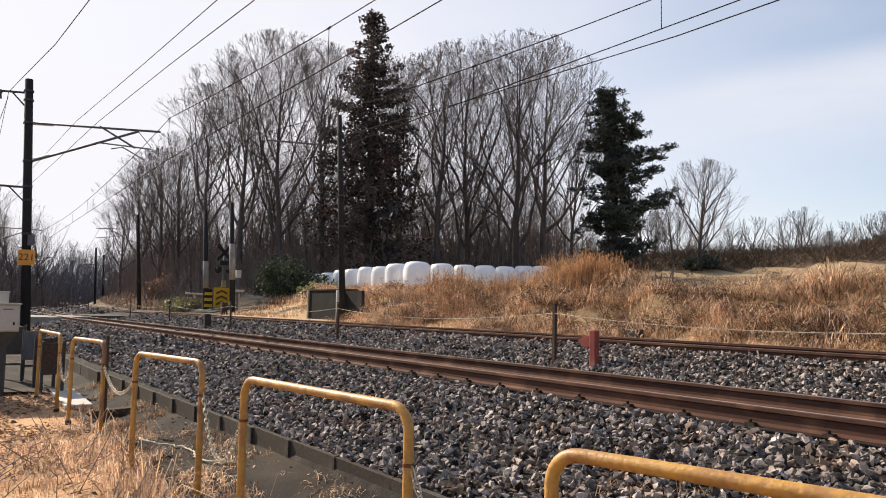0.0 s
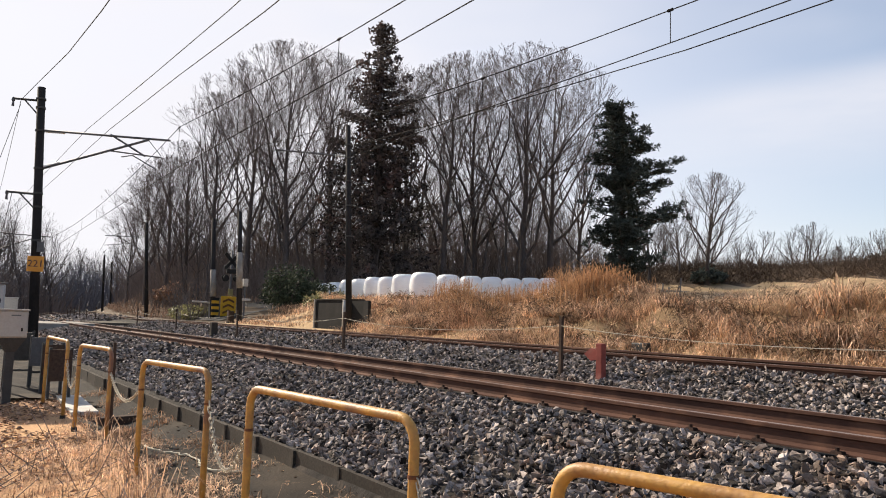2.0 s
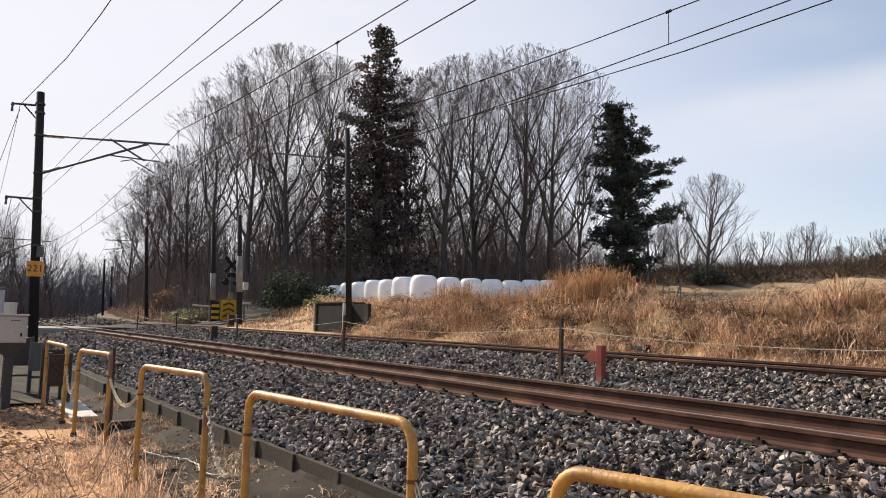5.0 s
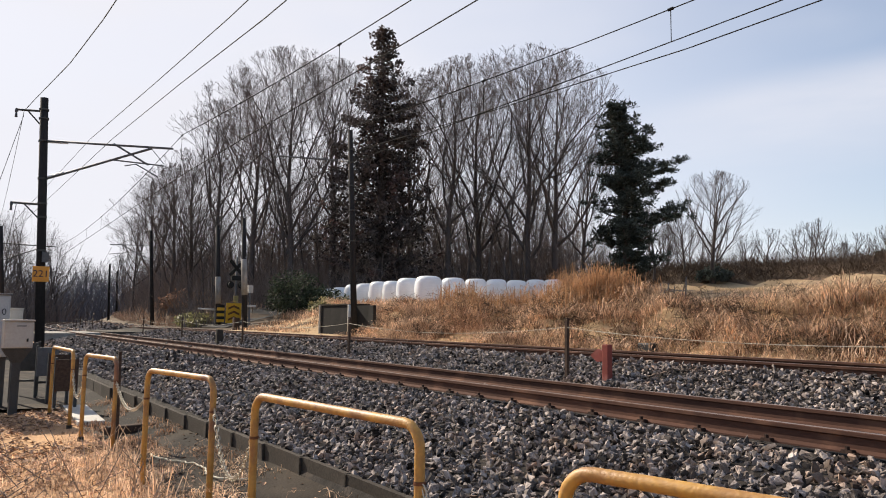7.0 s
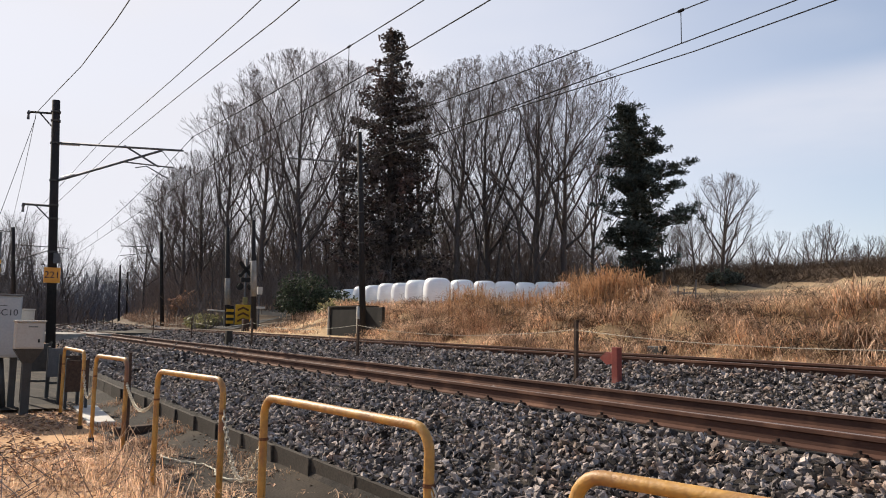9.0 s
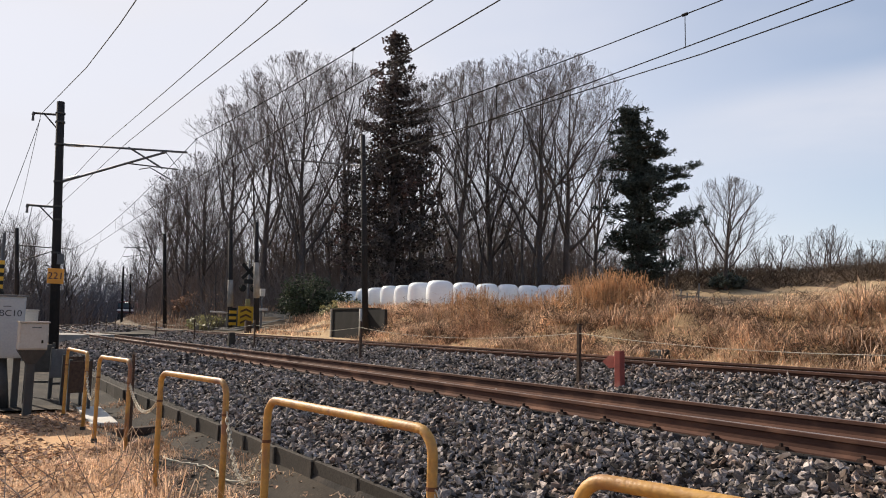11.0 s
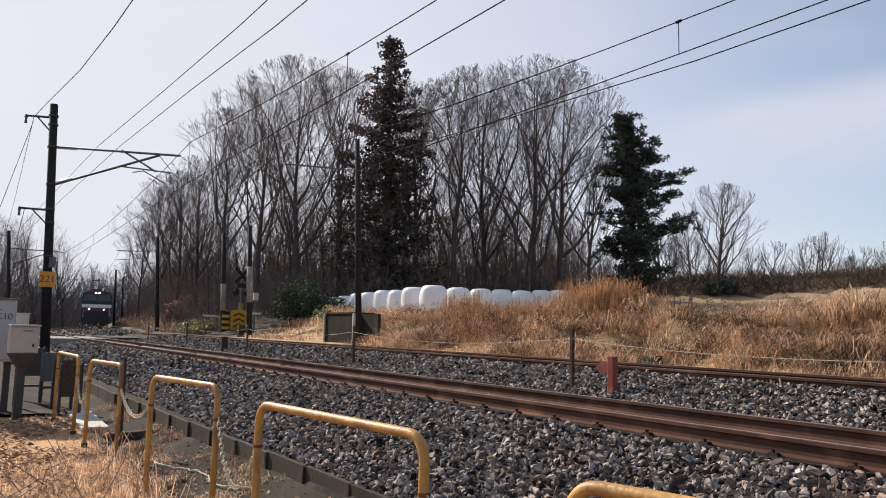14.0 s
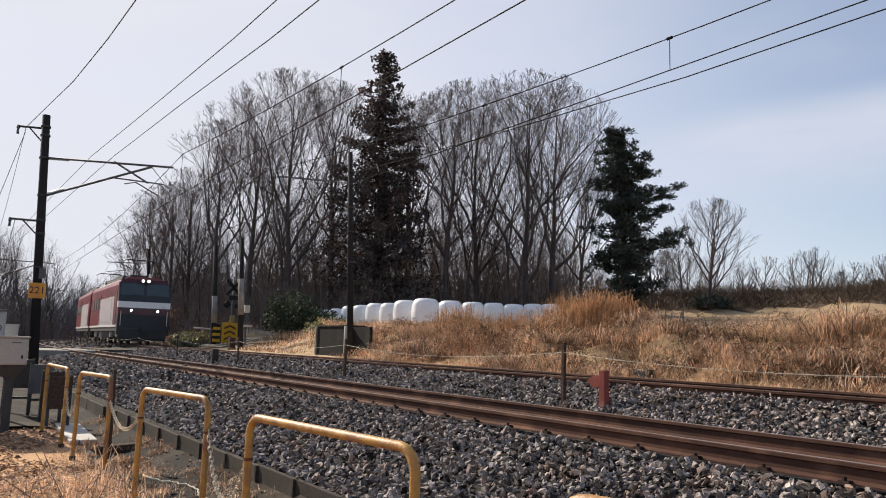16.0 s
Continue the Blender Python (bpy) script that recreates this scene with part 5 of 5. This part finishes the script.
# ---- field stakes, poles, and a far house ----
def field_bits():
    me = MB().tube([(0, 0, -0.2), (0, 0, 0.95)], 0.035, 6).data("field_stake", M_STEEL)
    for k in range(9):
        az = 40.35 - 0.42 * k
        x, y = ray_place(az, 33 + 0.4 * k)
        o = new("field_stake", me)
        tagged(o, "thin grey metal stake at the field edge", "stake", group="stakes at the field edge")
        o.matrix_basis = pose(x, y, height(x, y), random.uniform(-5, 5), random.uniform(-5, 5) + (18 if k == 7 else 0), 0)
        o.scale = (1, 1, random.uniform(0.7, 1.1) * (1.5 if k == 8 else 1))
    c = thing("white_container", "small pale plastic container on the field", "container", (*ray_place(41.2, 31.5), height(*ray_place(41.2, 31.5))))
    part("body", MB().box((0, 0, 0.3), (0.5, 0.5, 0.55)), M_SLAB, c, bevel=0.04)
    part("lid", MB().box((0, 0, 0.6), (0.54, 0.54, 0.06)), M_STEEL, c, bevel=0.02)
    for az, r, w, hh in ((77.3, 236, 9, 4.5), (78.4, 244, 7, 4)):
        x, y = ray_place(az, r)
        h = thing("house", "distant pale house with a grey roof behind bare trees", "house", (x, y, height(x, y) + 1.5), 70)
        part("wall", MB().box((0, 0, hh / 2), (w, 6, hh)), M_SLAB, h)
        part("roof", MB().prism([(-3.5, 0), (3.5, 0), (0, 1.8)], (-w / 2 - 0.4, 0, hh), (0, 1, 0), (0, 0, 1), (w + 0.8, 0, 0)), M_DARKSTEEL, h)
        for k in (-1, 1):
            wn = part("window", MB().box((k * w * 0.25, -3.02, hh * 0.55), (1.4, 0.06, 1.2)), M_LGLASS, h)
            part("sill", MB().box((k * w * 0.25, -3.06, hh * 0.55 - 0.65), (1.6, 0.12, 0.06)), M_STEEL, wn)


field_bits()


# ---- grass ----
def grass(name, seed, n, place, hgt, width, material, label, bend=0.5, tuft=1, spread=0.06, flat=0.0):
    """Dry blades: each a bent strip that arches over."""
    rng = random.Random(seed)
    b = MB()
    done = 0
    while done < n:
        p = place(rng)
        if p is None:
            continue
        x0, y0, k = p
        z0 = (height(x0, y0) if name != "ditch_straw" else -0.80 + 0.12 * sm(2.2, 2.75, y0)) - 0.03
        lean = rng.uniform(0, 6.283)
        for _ in range(tuft):
            dx, dy = rng.gauss(0, spread), rng.gauss(0, spread)
            x, y = x0 + dx, y0 + dy
            h = hgt * k * rng.uniform(0.4, 1.25)
            a = math.atan2(dy, dx) + rng.gauss(0, 0.5) if tuft > 9 else lean + rng.gauss(0, 1.1)
            d = Vector((math.cos(a), math.sin(a), 0))
            s = Vector((-d.y, d.x, 0)) * width * rng.uniform(0.6, 1.3)
            bd = min(1.35, bend * rng.uniform(0.5 if tuft > 30 else 0.2, 1.3))
            p0 = Vector((x, y, z0))
            p1 = p0 + Vector((0, 0, h * (0.62 - 0.12 * bd))) + d * h * bd * 0.22
            p2 = p0 + Vector((0, 0, h * (0.92 - 0.34 * bd))) + d * h * bd * 0.58
            p3 = p0 + Vector((0, 0, h * (1.0 - 0.72 * bd))) + d * h * (0.08 + bd * 0.88)
            if rng.random() < flat:
                p1 = p0 + Vector((0, 0, h * 0.42)) + d * h * 0.35
                p2 = p0 + Vector((0, 0, h * 0.44)) + d * h * 0.8
                p3 = p0 + Vector((0, 0, h * 0.2)) + d * h * 1.2
            b.add([p0 - s, p0 + s, p1 + s * 0.9, p1 - s * 0.9, p2 + s * 0.6, p2 - s * 0.6, p3], [(0, 1, 2, 3), (3, 2, 4, 5), (5, 4, 6)])
            done += 1
    return tagged(part(name, b, material), label, "grass", kind="stuff")


def on_bank(rng):
    x = rng.uniform(-30, 4)
    y = rng.uniform(10.95, 15.2)
    if rng.random() > (sm(-22.4, -21.2, x) if y < 13.6 else sm(-33, -27, x)):
        return None
    k = 0.38 + 0.9 * max(0.1, 0.5 + 1.2 * noise.noise(Vector((x * 0.9, y * 1.1, 2)))) + (0.35 if rng.random() < 0.04 else 0)
    return x, y, k * (0.5 + 0.5 * sm(11.0, 12.2, y)) * (1 - 0.45 * sm(13.4, 14.6, y))


def on_crest(rng):
    x, y = rng.uniform(-19, 0), 13.3 + 8.5 * rng.random() ** 1.7
    return (x, y, 0.8 + 0.5 * noise.noise(Vector((x * 0.5, y * 0.8, 14)))) if noise.noise(Vector((x * 0.35, y * 0.5, 30))) > -0.2 else None


def on_field(rng):
    az, r = rng.uniform(20, 44), rng.uniform(17, 60)
    x, y = ray_place(az, r)
    return (x, y, 0.6) if y > 14.5 else None


def russet(rng):
    q = rng.random()
    if q < 0.55:
        x, y = rng.gauss(-13.1, 0.6), rng.gauss(14.1, 0.4)
        return (x, y, max(0.3, 1.15 - 0.6 * abs(x + 13.1)) * rng.uniform(0.6, 1.2))
    x, y = rng.uniform(-20.5, -12), rng.gauss(14.0, 0.5)
    return (x, y, 0.85)


def near_left(rng):
    x, y = rng.uniform(-16, 2), rng.uniform(-6, 1.75)
    k = noise.noise(Vector((x * 0.55, y * 0.55, 7))) + 0.9 * sm(0.2, 1.5, y) * sm(-13, -9, x) + 0.18
    return (x, y, 0.5 + max(k, 0)) if k > rng.random() * 0.5 else None


def bank_end(rng):
    x, y = rng.uniform(-37, -22), rng.uniform(12.2, 17.5)
    if x > -29 and y < 13.7:
        return None
    return (x, y, 0.6)


def ditch_straw(rng):
    x, y = rng.uniform(-14, 0), rng.uniform(1.8, 2.72)
    return (x, y, 0.6) if noise.noise(Vector((x * 1.1, y * 2.2, 3))) > 0.12 else None


def before_bales(rng):
    x, y = rng.uniform(-38, -15), rng.uniform(15.0, 17.4)
    return (x, y, 0.85)


def weeds(rng):
    x, y = rng.choice(((-5.6, 1.35), (-5.1, 1.3), (-6.3, 1.4), (-4.3, 1.42), (-7.9, 1.5), (-3.6, 1.55)))
    return (x + rng.gauss(0, 0.12), y + rng.gauss(0, 0.08), rng.uniform(0.5, 1.1))


grass("bank_grass", 1, 90000, on_bank, 0.58, 0.0062, M_STRAW, "thick tangled dry straw-coloured grass on the bank", 1.75, 48, 0.15, 0.45)
grass("bank_grass", 15, 24000, on_crest, 0.42, 0.006, M_PALE, "pale matted grass lying over the crest of the bank", 1.6, 12, 0.16, 0.6)
grass("bank_grass", 2, 6200, russet, 0.95, 0.007, M_RUST, "russet plume grass standing on the bank", 0.65, 6, 0.12)
grass("field_grass", 3, 40000, on_field, 0.40, 0.018, M_PALE, "short dry grass of the field", 0.8, 5, 0.1)
grass("verge_grass", 4, 42000, near_left, 0.10, 0.0035, M_STRAW, "trampled dry grass beside the fence", 1.25, 5, 0.05)
grass("bank_grass", 5, 9000, bank_end, 0.36, 0.010, M_STRAW, "dry grass slope at the end of the bank", 0.9, 5, 0.1)
grass("bank_grass", 8, 11000, before_bales, 0.62, 0.009, M_STRAW, "dry grass in front of the bales", 0.7, 5, 0.1, 0.2)
def bend_side(rng):
    x, o = rng.uniform(-110, -47), rng.uniform(12.2, 18)
    p, _ = track(x, o)
    return (p.x, p.y, 1.0)


grass("bank_grass", 11, 9000, bend_side, 0.5, 0.012, M_LITTER, "dry grass along the inside of the bend", 0.9, 6, 0.15)
grass("ditch_straw", 6, 6500, ditch_straw, 0.22, 0.004, M_STRAW, "pale dead straw fallen in the ditch", 1.3, 5, 0.06)
def slope_weeds(rng):
    x, y = rng.uniform(-4.5, -0.5), rng.uniform(2.9, 3.9)
    return (x, y, 0.8) if noise.noise(Vector((x * 1.5, y * 1.5, 9))) > 0.15 else None


grass("weeds", 9, 500, slope_weeds, 0.30, 0.0035, M_RUST, "small brown dead weeds on the ballast slope", 0.9, 6, 0.05)
grass("weeds", 7, 300, weeds, 0.62, 0.004, M_STRAW, "long arching pale weeds by the hoops", 1.0, 4, 0.05)


def bank_weeds():
    """Dark dead stalks that lean in the bank's grass, added as its clumps' shade."""
    rng = random.Random(44)
    b = MB()
    n = 0
    while n < 1500:
        x, y = rng.uniform(-26, 3), rng.uniform(11.5, 14.4)
        if (x < -21.3 and y < 13.6) or noise.noise(Vector((x * 0.6, y * 0.8, 21))) < -0.05:
            continue
        n += 1
        p = Vector((x, y, height(x, y) - 0.03))
        d = Vector((rng.gauss(0, 0.6), rng.gauss(0, 0.6), 0.8)).normalized()
        hh = rng.uniform(0.35, 0.8)
        q = p + d * hh * 0.6
        e = q + (d + Vector((rng.gauss(0, 0.4), rng.gauss(0, 0.4), -0.5))).normalized() * hh * 0.45
        b.tube([p, q, e], [0.006, 0.005, 0.002], 3, cap=False)
        for _ in range(5):
            s = p.lerp(e, rng.uniform(0.3, 1.0))
            g = s + Vector((rng.gauss(0, 1), rng.gauss(0, 1), rng.gauss(-0.1, 0.6))).normalized() * rng.uniform(0.08, 0.25)
            b.tube([s, g], [0.006, 0.003], 3, cap=False)
    tagged(part("bank_weeds", b, M_BRAMBLE), "dark brown dead stalks added in the bank grass as shade under its clumps", "weeds", kind="stuff")


bank_weeds()


def litter():
    """Curled dead leaves and bits on the trodden ground."""
    rng = random.Random(12)
    b = MB()
    n = 0
    while n < 27000:
        x, y = rng.uniform(-15, 2.5), rng.uniform(-5, 2.7)
        k = noise.noise(Vector((x * 0.6, y * 0.6, 11))) + 0.25
        if k < rng.random() * 0.5 or (y > 1.75 and rng.random() < 0.75):
            continue
        z = (height(x, y) if y < 1.7 else -0.805 + 0.12 * sm(2.2, 2.75, y)) + rng.uniform(0.004, 0.03)
        a = rng.uniform(0, 6.28)
        l, w = rng.uniform(0.014, 0.05), rng.uniform(0.008, 0.024)
        u, v = Vector((math.cos(a), math.sin(a), rng.uniform(-0.4, 0.4))) * l, Vector((-math.sin(a), math.cos(a), rng.uniform(-0.4, 0.4))) * w
        c = Vector((x, y, z))
        up = Vector((0, 0, rng.uniform(0.2, 0.9) * w))
        b.add([c - u, c - v + up, c + u, c + v + up], [(0, 1, 2), (0, 2, 3)])
        n += 1
    tagged(part("leaf_litter", b, M_LITTER), "curled brown dead leaves strewn on the ground", "leaves", kind="stuff")
    t = MB()
    for _ in range(70):
        x, y = rng.uniform(-9, -2.6), rng.uniform(0.3, 1.9)
        z = height(x, y)
        d = Vector((rng.gauss(0, 0.5), rng.gauss(0, 0.5), rng.uniform(0.15, 0.9))).normalized()
        p = Vector((x, y, z))
        q = p + d * rng.uniform(0.2, 0.6)
        t.tube([p, q, q + Vector((rng.gauss(0, 0.1), rng.gauss(0, 0.1), 0.05))], [0.005, 0.0035, 0.0015], 4, cap=False)
    tagged(part("dry_twigs", t, M_BRUSH), "thin dark dry stems standing in the verge", "twigs", kind="stuff")


litter()


# ---- ballast stones ----
def stones():
    rng = random.Random(4)
    shapes = []
    for k in range(28):
        bm = bmesh.new()
        ly, lz = rng.uniform(0.6, 0.85), rng.uniform(0.42, 0.7)
        for _ in range(8):
            q = Vector((rng.gauss(0, 1), rng.gauss(0, 1), rng.gauss(0, 1))).normalized() * rng.uniform(0.85, 1.15)
            bm.verts.new((q.x * 1.15, q.y * ly, q.z * lz))
        bmesh.ops.convex_hull(bm, input=bm.verts)
        bad = [v for v in bm.verts if not v.link_faces]
        bmesh.ops.delete(bm, geom=bad, context="VERTS")
        bm.verts.index_update()
        shapes.append((np.array([v.co[:] for v in bm.verts]), [tuple(v.index for v in f.verts) for f in bm.faces]))
        bm.free()
    b = MB()
    V = []

    def lay(x, o, size):
        sh, fs = shapes[rng.randrange(28)]
        m = np.array(Euler((rng.uniform(-1.1, 1.1), rng.uniform(-1.1, 1.1), rng.uniform(0, 6.28))).to_matrix())
        z = bed_z(o) - 0.035 + size * rng.uniform(-0.2, 1.25)
        c = track(x, o, z)[0]
        pts = (sh * size) @ m.T + (c.x, c.y, c.z)
        k = len(V)
        V.extend(map(tuple, pts))
        b.f.extend(tuple(i + k for i in f) for f in fs)

    for o0, o1, dens in ((2.82, 5.25, 500), (6.60, 8.86, 440), (5.50, 6.42, 60), (10.15, 11.3, 150)):
        for x0, x1, f, sz in ((-0.9, 8, 0.45, 0.045), (-9, -0.9, 1.4, 0.033), (-17, -9, 0.9, 0.035), (-38, -17, 0.3, 0.052), (-80, -46, 0.07, 0.10)):
            n = int((x1 - x0) * (o1 - o0) * dens * f)
            for _ in range(n):
                lay(rng.uniform(x0, x1), rng.uniform(o0, o1), sz * rng.choice((0.5, 0.7, 0.85, 1.0, 1.0, 1.2, 1.45)))
    for _ in range(900):
        x, o = rng.uniform(-13, 1), 2.74 - abs(rng.gauss(0, 0.22))
        if o > 1.8:
            sh, fs = shapes[rng.randrange(28)]
            k = len(V)
            V.extend(map(tuple, sh * rng.uniform(0.012, 0.036) + (x, o, -0.80 + 0.12 * sm(2.2, 2.75, o))))
            b.f.extend(tuple(i + k for i in f) for f in fs)
    b.v = V
    tagged(part("ballast_stones", b, M_STONE), "loose angular grey-brown crushed stones round the tracks", "ballast", kind="stuff")


stones()


# ---- locomotive ----
def loco_unit(front):
    """One half of the twin-unit engine; its nose points to +x, the origin lies at the nose on the rail top."""
    t = thing("electric_locomotive", "red twin-unit electric locomotive with a white front band and lit headlights" if front else "rear half of a red twin-unit electric locomotive", "locomotive", group="locomotive halves")
    L, W = 12.2, 2.8
    prof = [(-W / 2, 0.95), (-W / 2, 3.40), (-W / 2 + 0.12, 3.66), (-W / 2 + 0.45, 3.82), (-0.5, 3.90), (0.5, 3.90), (W / 2 - 0.45, 3.82), (W / 2 - 0.12, 3.66), (W / 2, 3.40), (W / 2, 0.95)]
    body = MB().prism(prof, (-L, 0, 0), (0, 1, 0), (0, 0, 1), (L - 0.5, 0, 0))
    part("body", body, M_LRED, t, "dark red body shell")
    for s in (-1, 1):
        # glare on the glossy red side, painted as a pale panel
        part("side_panel", MB().box((-4.6, s * (W / 2 + 0.004), 1.92), (5.8, 0.02, 1.72)), M_LGREY, t, "pale grey flank panel, the glare on the side in its colour")
        part("door", MB().box((-1.05, s * (W / 2 + 0.006), 2.05), (0.62, 0.03, 1.9)), M_LRED, t, bevel=0.01)
        part("side_stripe", MB().box((-6.2, s * (W / 2 + 0.008), 1.05), (11.6, 0.02, 0.12)), M_LWHITE, t, "white waist stripe")
        for k in range(3):
            part("louvre", MB().box((-8.6 - 1.1 * k, s * (W / 2 + 0.008), 2.5), (0.8, 0.03, 0.7)), M_LBLACK, t)
        part("sill", MB().box((-6.2, s * (W / 2 - 0.08), 0.86), (11.5, 0.12, 0.2)), M_LBLACK, t)
        part("roof_edge", MB().tube([(-0.6, s * 1.02, 3.79), (-L, s * 1.02, 3.79)], 0.03, 6), M_LWHITE, t, "pale roof gutter")
        for dx in (-0.72, -1.38, -2.55, -7.25):
            part("seam", MB().box((dx, s * (W / 2 + 0.012), 2.05), (0.05, 0.016, 2.0)), M_LBLACK, t)
        part("marking", MB().prism([(0, 0), (0.28, 0.0), (0.36, 0.5), (0.2, 0.62), (0.34, 1.0), (0.1, 1.15), (0.02, 0.6)], (-7.0, s * (W / 2 + 0.018), 1.5), (1, 0, 0), (0, 0, 1), (0, s * 0.004, 0)), M_LWHITE, t, "white painted marking")
    if front:
        # raked cab front: lower nose, windscreen, forehead
        def face(name, z0, z1, x0, x1, w, material, label="", depth=0.5, off=0.0):
            vs = []
            for z, x in ((z0, x0), (z1, x1)):
                vs += [(-depth, -w / 2, z), (x + off, -w / 2, z), (x + off, w / 2, z), (-depth, w / 2, z)]
            b = MB().add(vs, [(0, 1, 2, 3), (7, 6, 5, 4), (1, 5, 6, 2), (0, 4, 5, 1), (3, 2, 6, 7), (0, 3, 7, 4)])
            return part(name, b, material, t, label)
        face("nose", 0.55, 1.70, -0.05, 0.0, W, M_LNAVY, "dark lower nose")
        # backlit shade of the front is in this darker red
        face("nose_panel", 1.70, 2.09, 0.0, -0.02, W, M_LREDSHADE)
        face("front_band", 2.09, 2.44, -0.02, -0.05, W + 0.02, M_LWHITE, "white band across the front", off=0.012)
        face("scuttle", 2.44, 2.78, -0.05, -0.09, W, M_LNAVY)
        face("windscreen_frame", 2.78, 3.54, -0.09, -0.36, W, M_LNAVY)
        for s in (-1, 1):
            w = MB().add([(-0.075, s * 0.06, 2.81), (-0.075, s * 1.33, 2.81), (-0.335, s * 1.29, 3.50), (-0.335, s * 0.06, 3.50), (-0.12, s * 0.06, 2.81), (-0.12, s * 1.33, 2.81), (-0.38, s * 1.29, 3.50), (-0.38, s * 0.06, 3.50)], [(0, 1, 2, 3), (7, 6, 5, 4), (0, 4, 5, 1), (1, 5, 6, 2), (2, 6, 7, 3), (3, 7, 4, 0)])
            part("windscreen", w, M_LGLASS, t, "dark cab windscreen")
            lamp = part("headlight", MB().tube([(-0.03, s * 0.72, 1.93), (0.03, s * 0.72, 1.93)], 0.15, 16), M_LBLACK, t)
            part("lens", MB().tube([(0.031, s * 0.72, 1.93), (0.04, s * 0.72, 1.93)], 0.06, 14), M_LAMP, lamp, "lit headlight lens")
            top = part("headlight", MB().tube([(-0.42, s * 0.16, 3.66), (-0.24, s * 0.16, 3.66)], 0.13, 14), M_LBLACK, t)
            part("lens", MB().tube([(-0.239, s * 0.16, 3.66), (-0.23, s * 0.16, 3.66)], 0.06, 14), M_LAMP, top, "lit headlight lens")
            part("wiper", MB().tube([(-0.06, s * 0.5, 2.80), (-0.24, s * 0.75, 3.24)], 0.012, 4), M_LBLACK, t)
            part("handrail", MB().tube([(0.05, s * 1.25, 1.1), (0.05, s * 1.25, 1.9)], 0.016, 5), M_LWHITE, t)
            part("step", MB().box((-0.25, s * 1.1, 0.42), (0.3, 0.45, 0.05)), M_LBLACK, t)
        face("forehead", 3.54, 3.78, -0.36, -0.52, W - 0.25, M_LREDSHADE, "red forehead, darkened as seen against the light", depth=0.9)
        part("skirt", MB().box((-0.22, 0, 0.62), (0.45, 2.5, 0.62), taper=1.06), M_LBLACK, t, bevel=0.04)
        part("plough", MB().prism([(-1.25, 0.18), (1.25, 0.18), (1.3, 0.5), (-1.3, 0.5)], (-0.4, 0, 0), (0, 1, 0), (0, 0, 1), (0.3, 0, 0)), M_LBLACK, t)
        part("coupler", MB().box((0.15, 0, 0.86), (0.5, 0.26, 0.3)), M_LBLACK, t, bevel=0.04)
    # roof gear
    part("roof_housing", MB().box((-6.6, 0, 4.02), (6.5, 1.7, 0.26), taper=0.92), M_LBLACK, t, bevel=0.05)
    part("roof_rail", MB().tube([(-1.0, -1.15, 3.94), (-11.5, -1.15, 3.94)], 0.025, 5), M_STEEL, t)
    ins = MB()
    for k in range(6):
        ins.tube([(-2.0 - 1.5 * k, 0.5, 3.88), (-2.0 - 1.5 * k, 0.5, 4.24)], [0.09, 0.05], 8)
    part("roof_insulator", ins, M_PORCELAIN, t)
    # single-arm pantograph
    px = -2.9
    pan = part("pantograph", MB().box((px, 0, 4.08), (1.3, 1.1, 0.1)).tube([(px - 0.4, 0.0, 4.12), (px + 0.75, 0, 4.52)], 0.04, 6).tube([(px + 0.75, 0, 4.52), (px - 0.25, 0, 5.10)], 0.03, 6), M_DARKSTEEL, t)
    part("collector_head", MB().tube([(px - 0.25, -0.95, 4.96), (px - 0.25, -0.7, 5.12), (px - 0.25, 0.7, 5.12), (px - 0.25, 0.95, 4.96)], 0.028, 6).tube([(px - 0.05, -0.95, 4.96), (px - 0.05, -0.7, 5.12), (px - 0.05, 0.7, 5.12), (px - 0.05, 0.95, 4.96)], 0.028, 6), M_DARKSTEEL, pan)
    # bogies
    for bx in (-2.7, -9.4):
        bg = part("bogie", MB().box((bx, -1.02, 0.62), (3.5, 0.14, 0.34)).box((bx, 1.02, 0.62), (3.5, 0.14, 0.34)).box((bx, 0, 0.6), (0.6, 2.0, 0.3)), M_LBLACK, t, bevel=0.03)
        for wx in (-1.25, 1.25):
            wh = MB()
            for s in (-1, 1):
                wh.tube([(bx + wx, s * 0.50, 0.56), (bx + wx, s * 0.52, 0.56), (bx + wx, s * 0.63, 0.56)], [0.585, 0.56, 0.555], 24)
            wh.tube([(bx + wx, -0.6, 0.56), (bx + wx, 0.6, 0.56)], 0.09, 8)
            part("wheelset", wh, M_DARKSTEEL, bg)
            for s in (-1, 1):
                part("axle_box", MB().box((bx + wx, s * 1.1, 0.56), (0.42, 0.2, 0.36)), M_LGREY if front else M_LBLACK, bg, bevel=0.03)
    part("equipment_box", MB().box((-6.05, 0, 0.62), (2.6, 2.3, 0.55)), M_LBLACK, t, bevel=0.04)
    return t


ENGINE = loco_unit(True)
TRAILER = loco_unit(False)


# ---- movement ----
def rail_pose(x_along):
    p, a = track(x_along, FAR_Y, FAR_Z)
    q, _ = track(x_along - 12.2, FAR_Y, FAR_Z)
    d = p - q
    return Matrix.Translation(p) @ Matrix.Rotation(math.atan2(d.y, d.x), 4, "Z")


def motions():
    for ob, back in ((ENGINE, 0.0), (TRAILER, 12.6)):
        rows = []
        for i in range(33):
            tt = i * 0.5
            rows.append((tt, rail_pose(-44.0 - 20.0 * (16.0 - tt) - back)))
        walk(ob, rows)


motions()
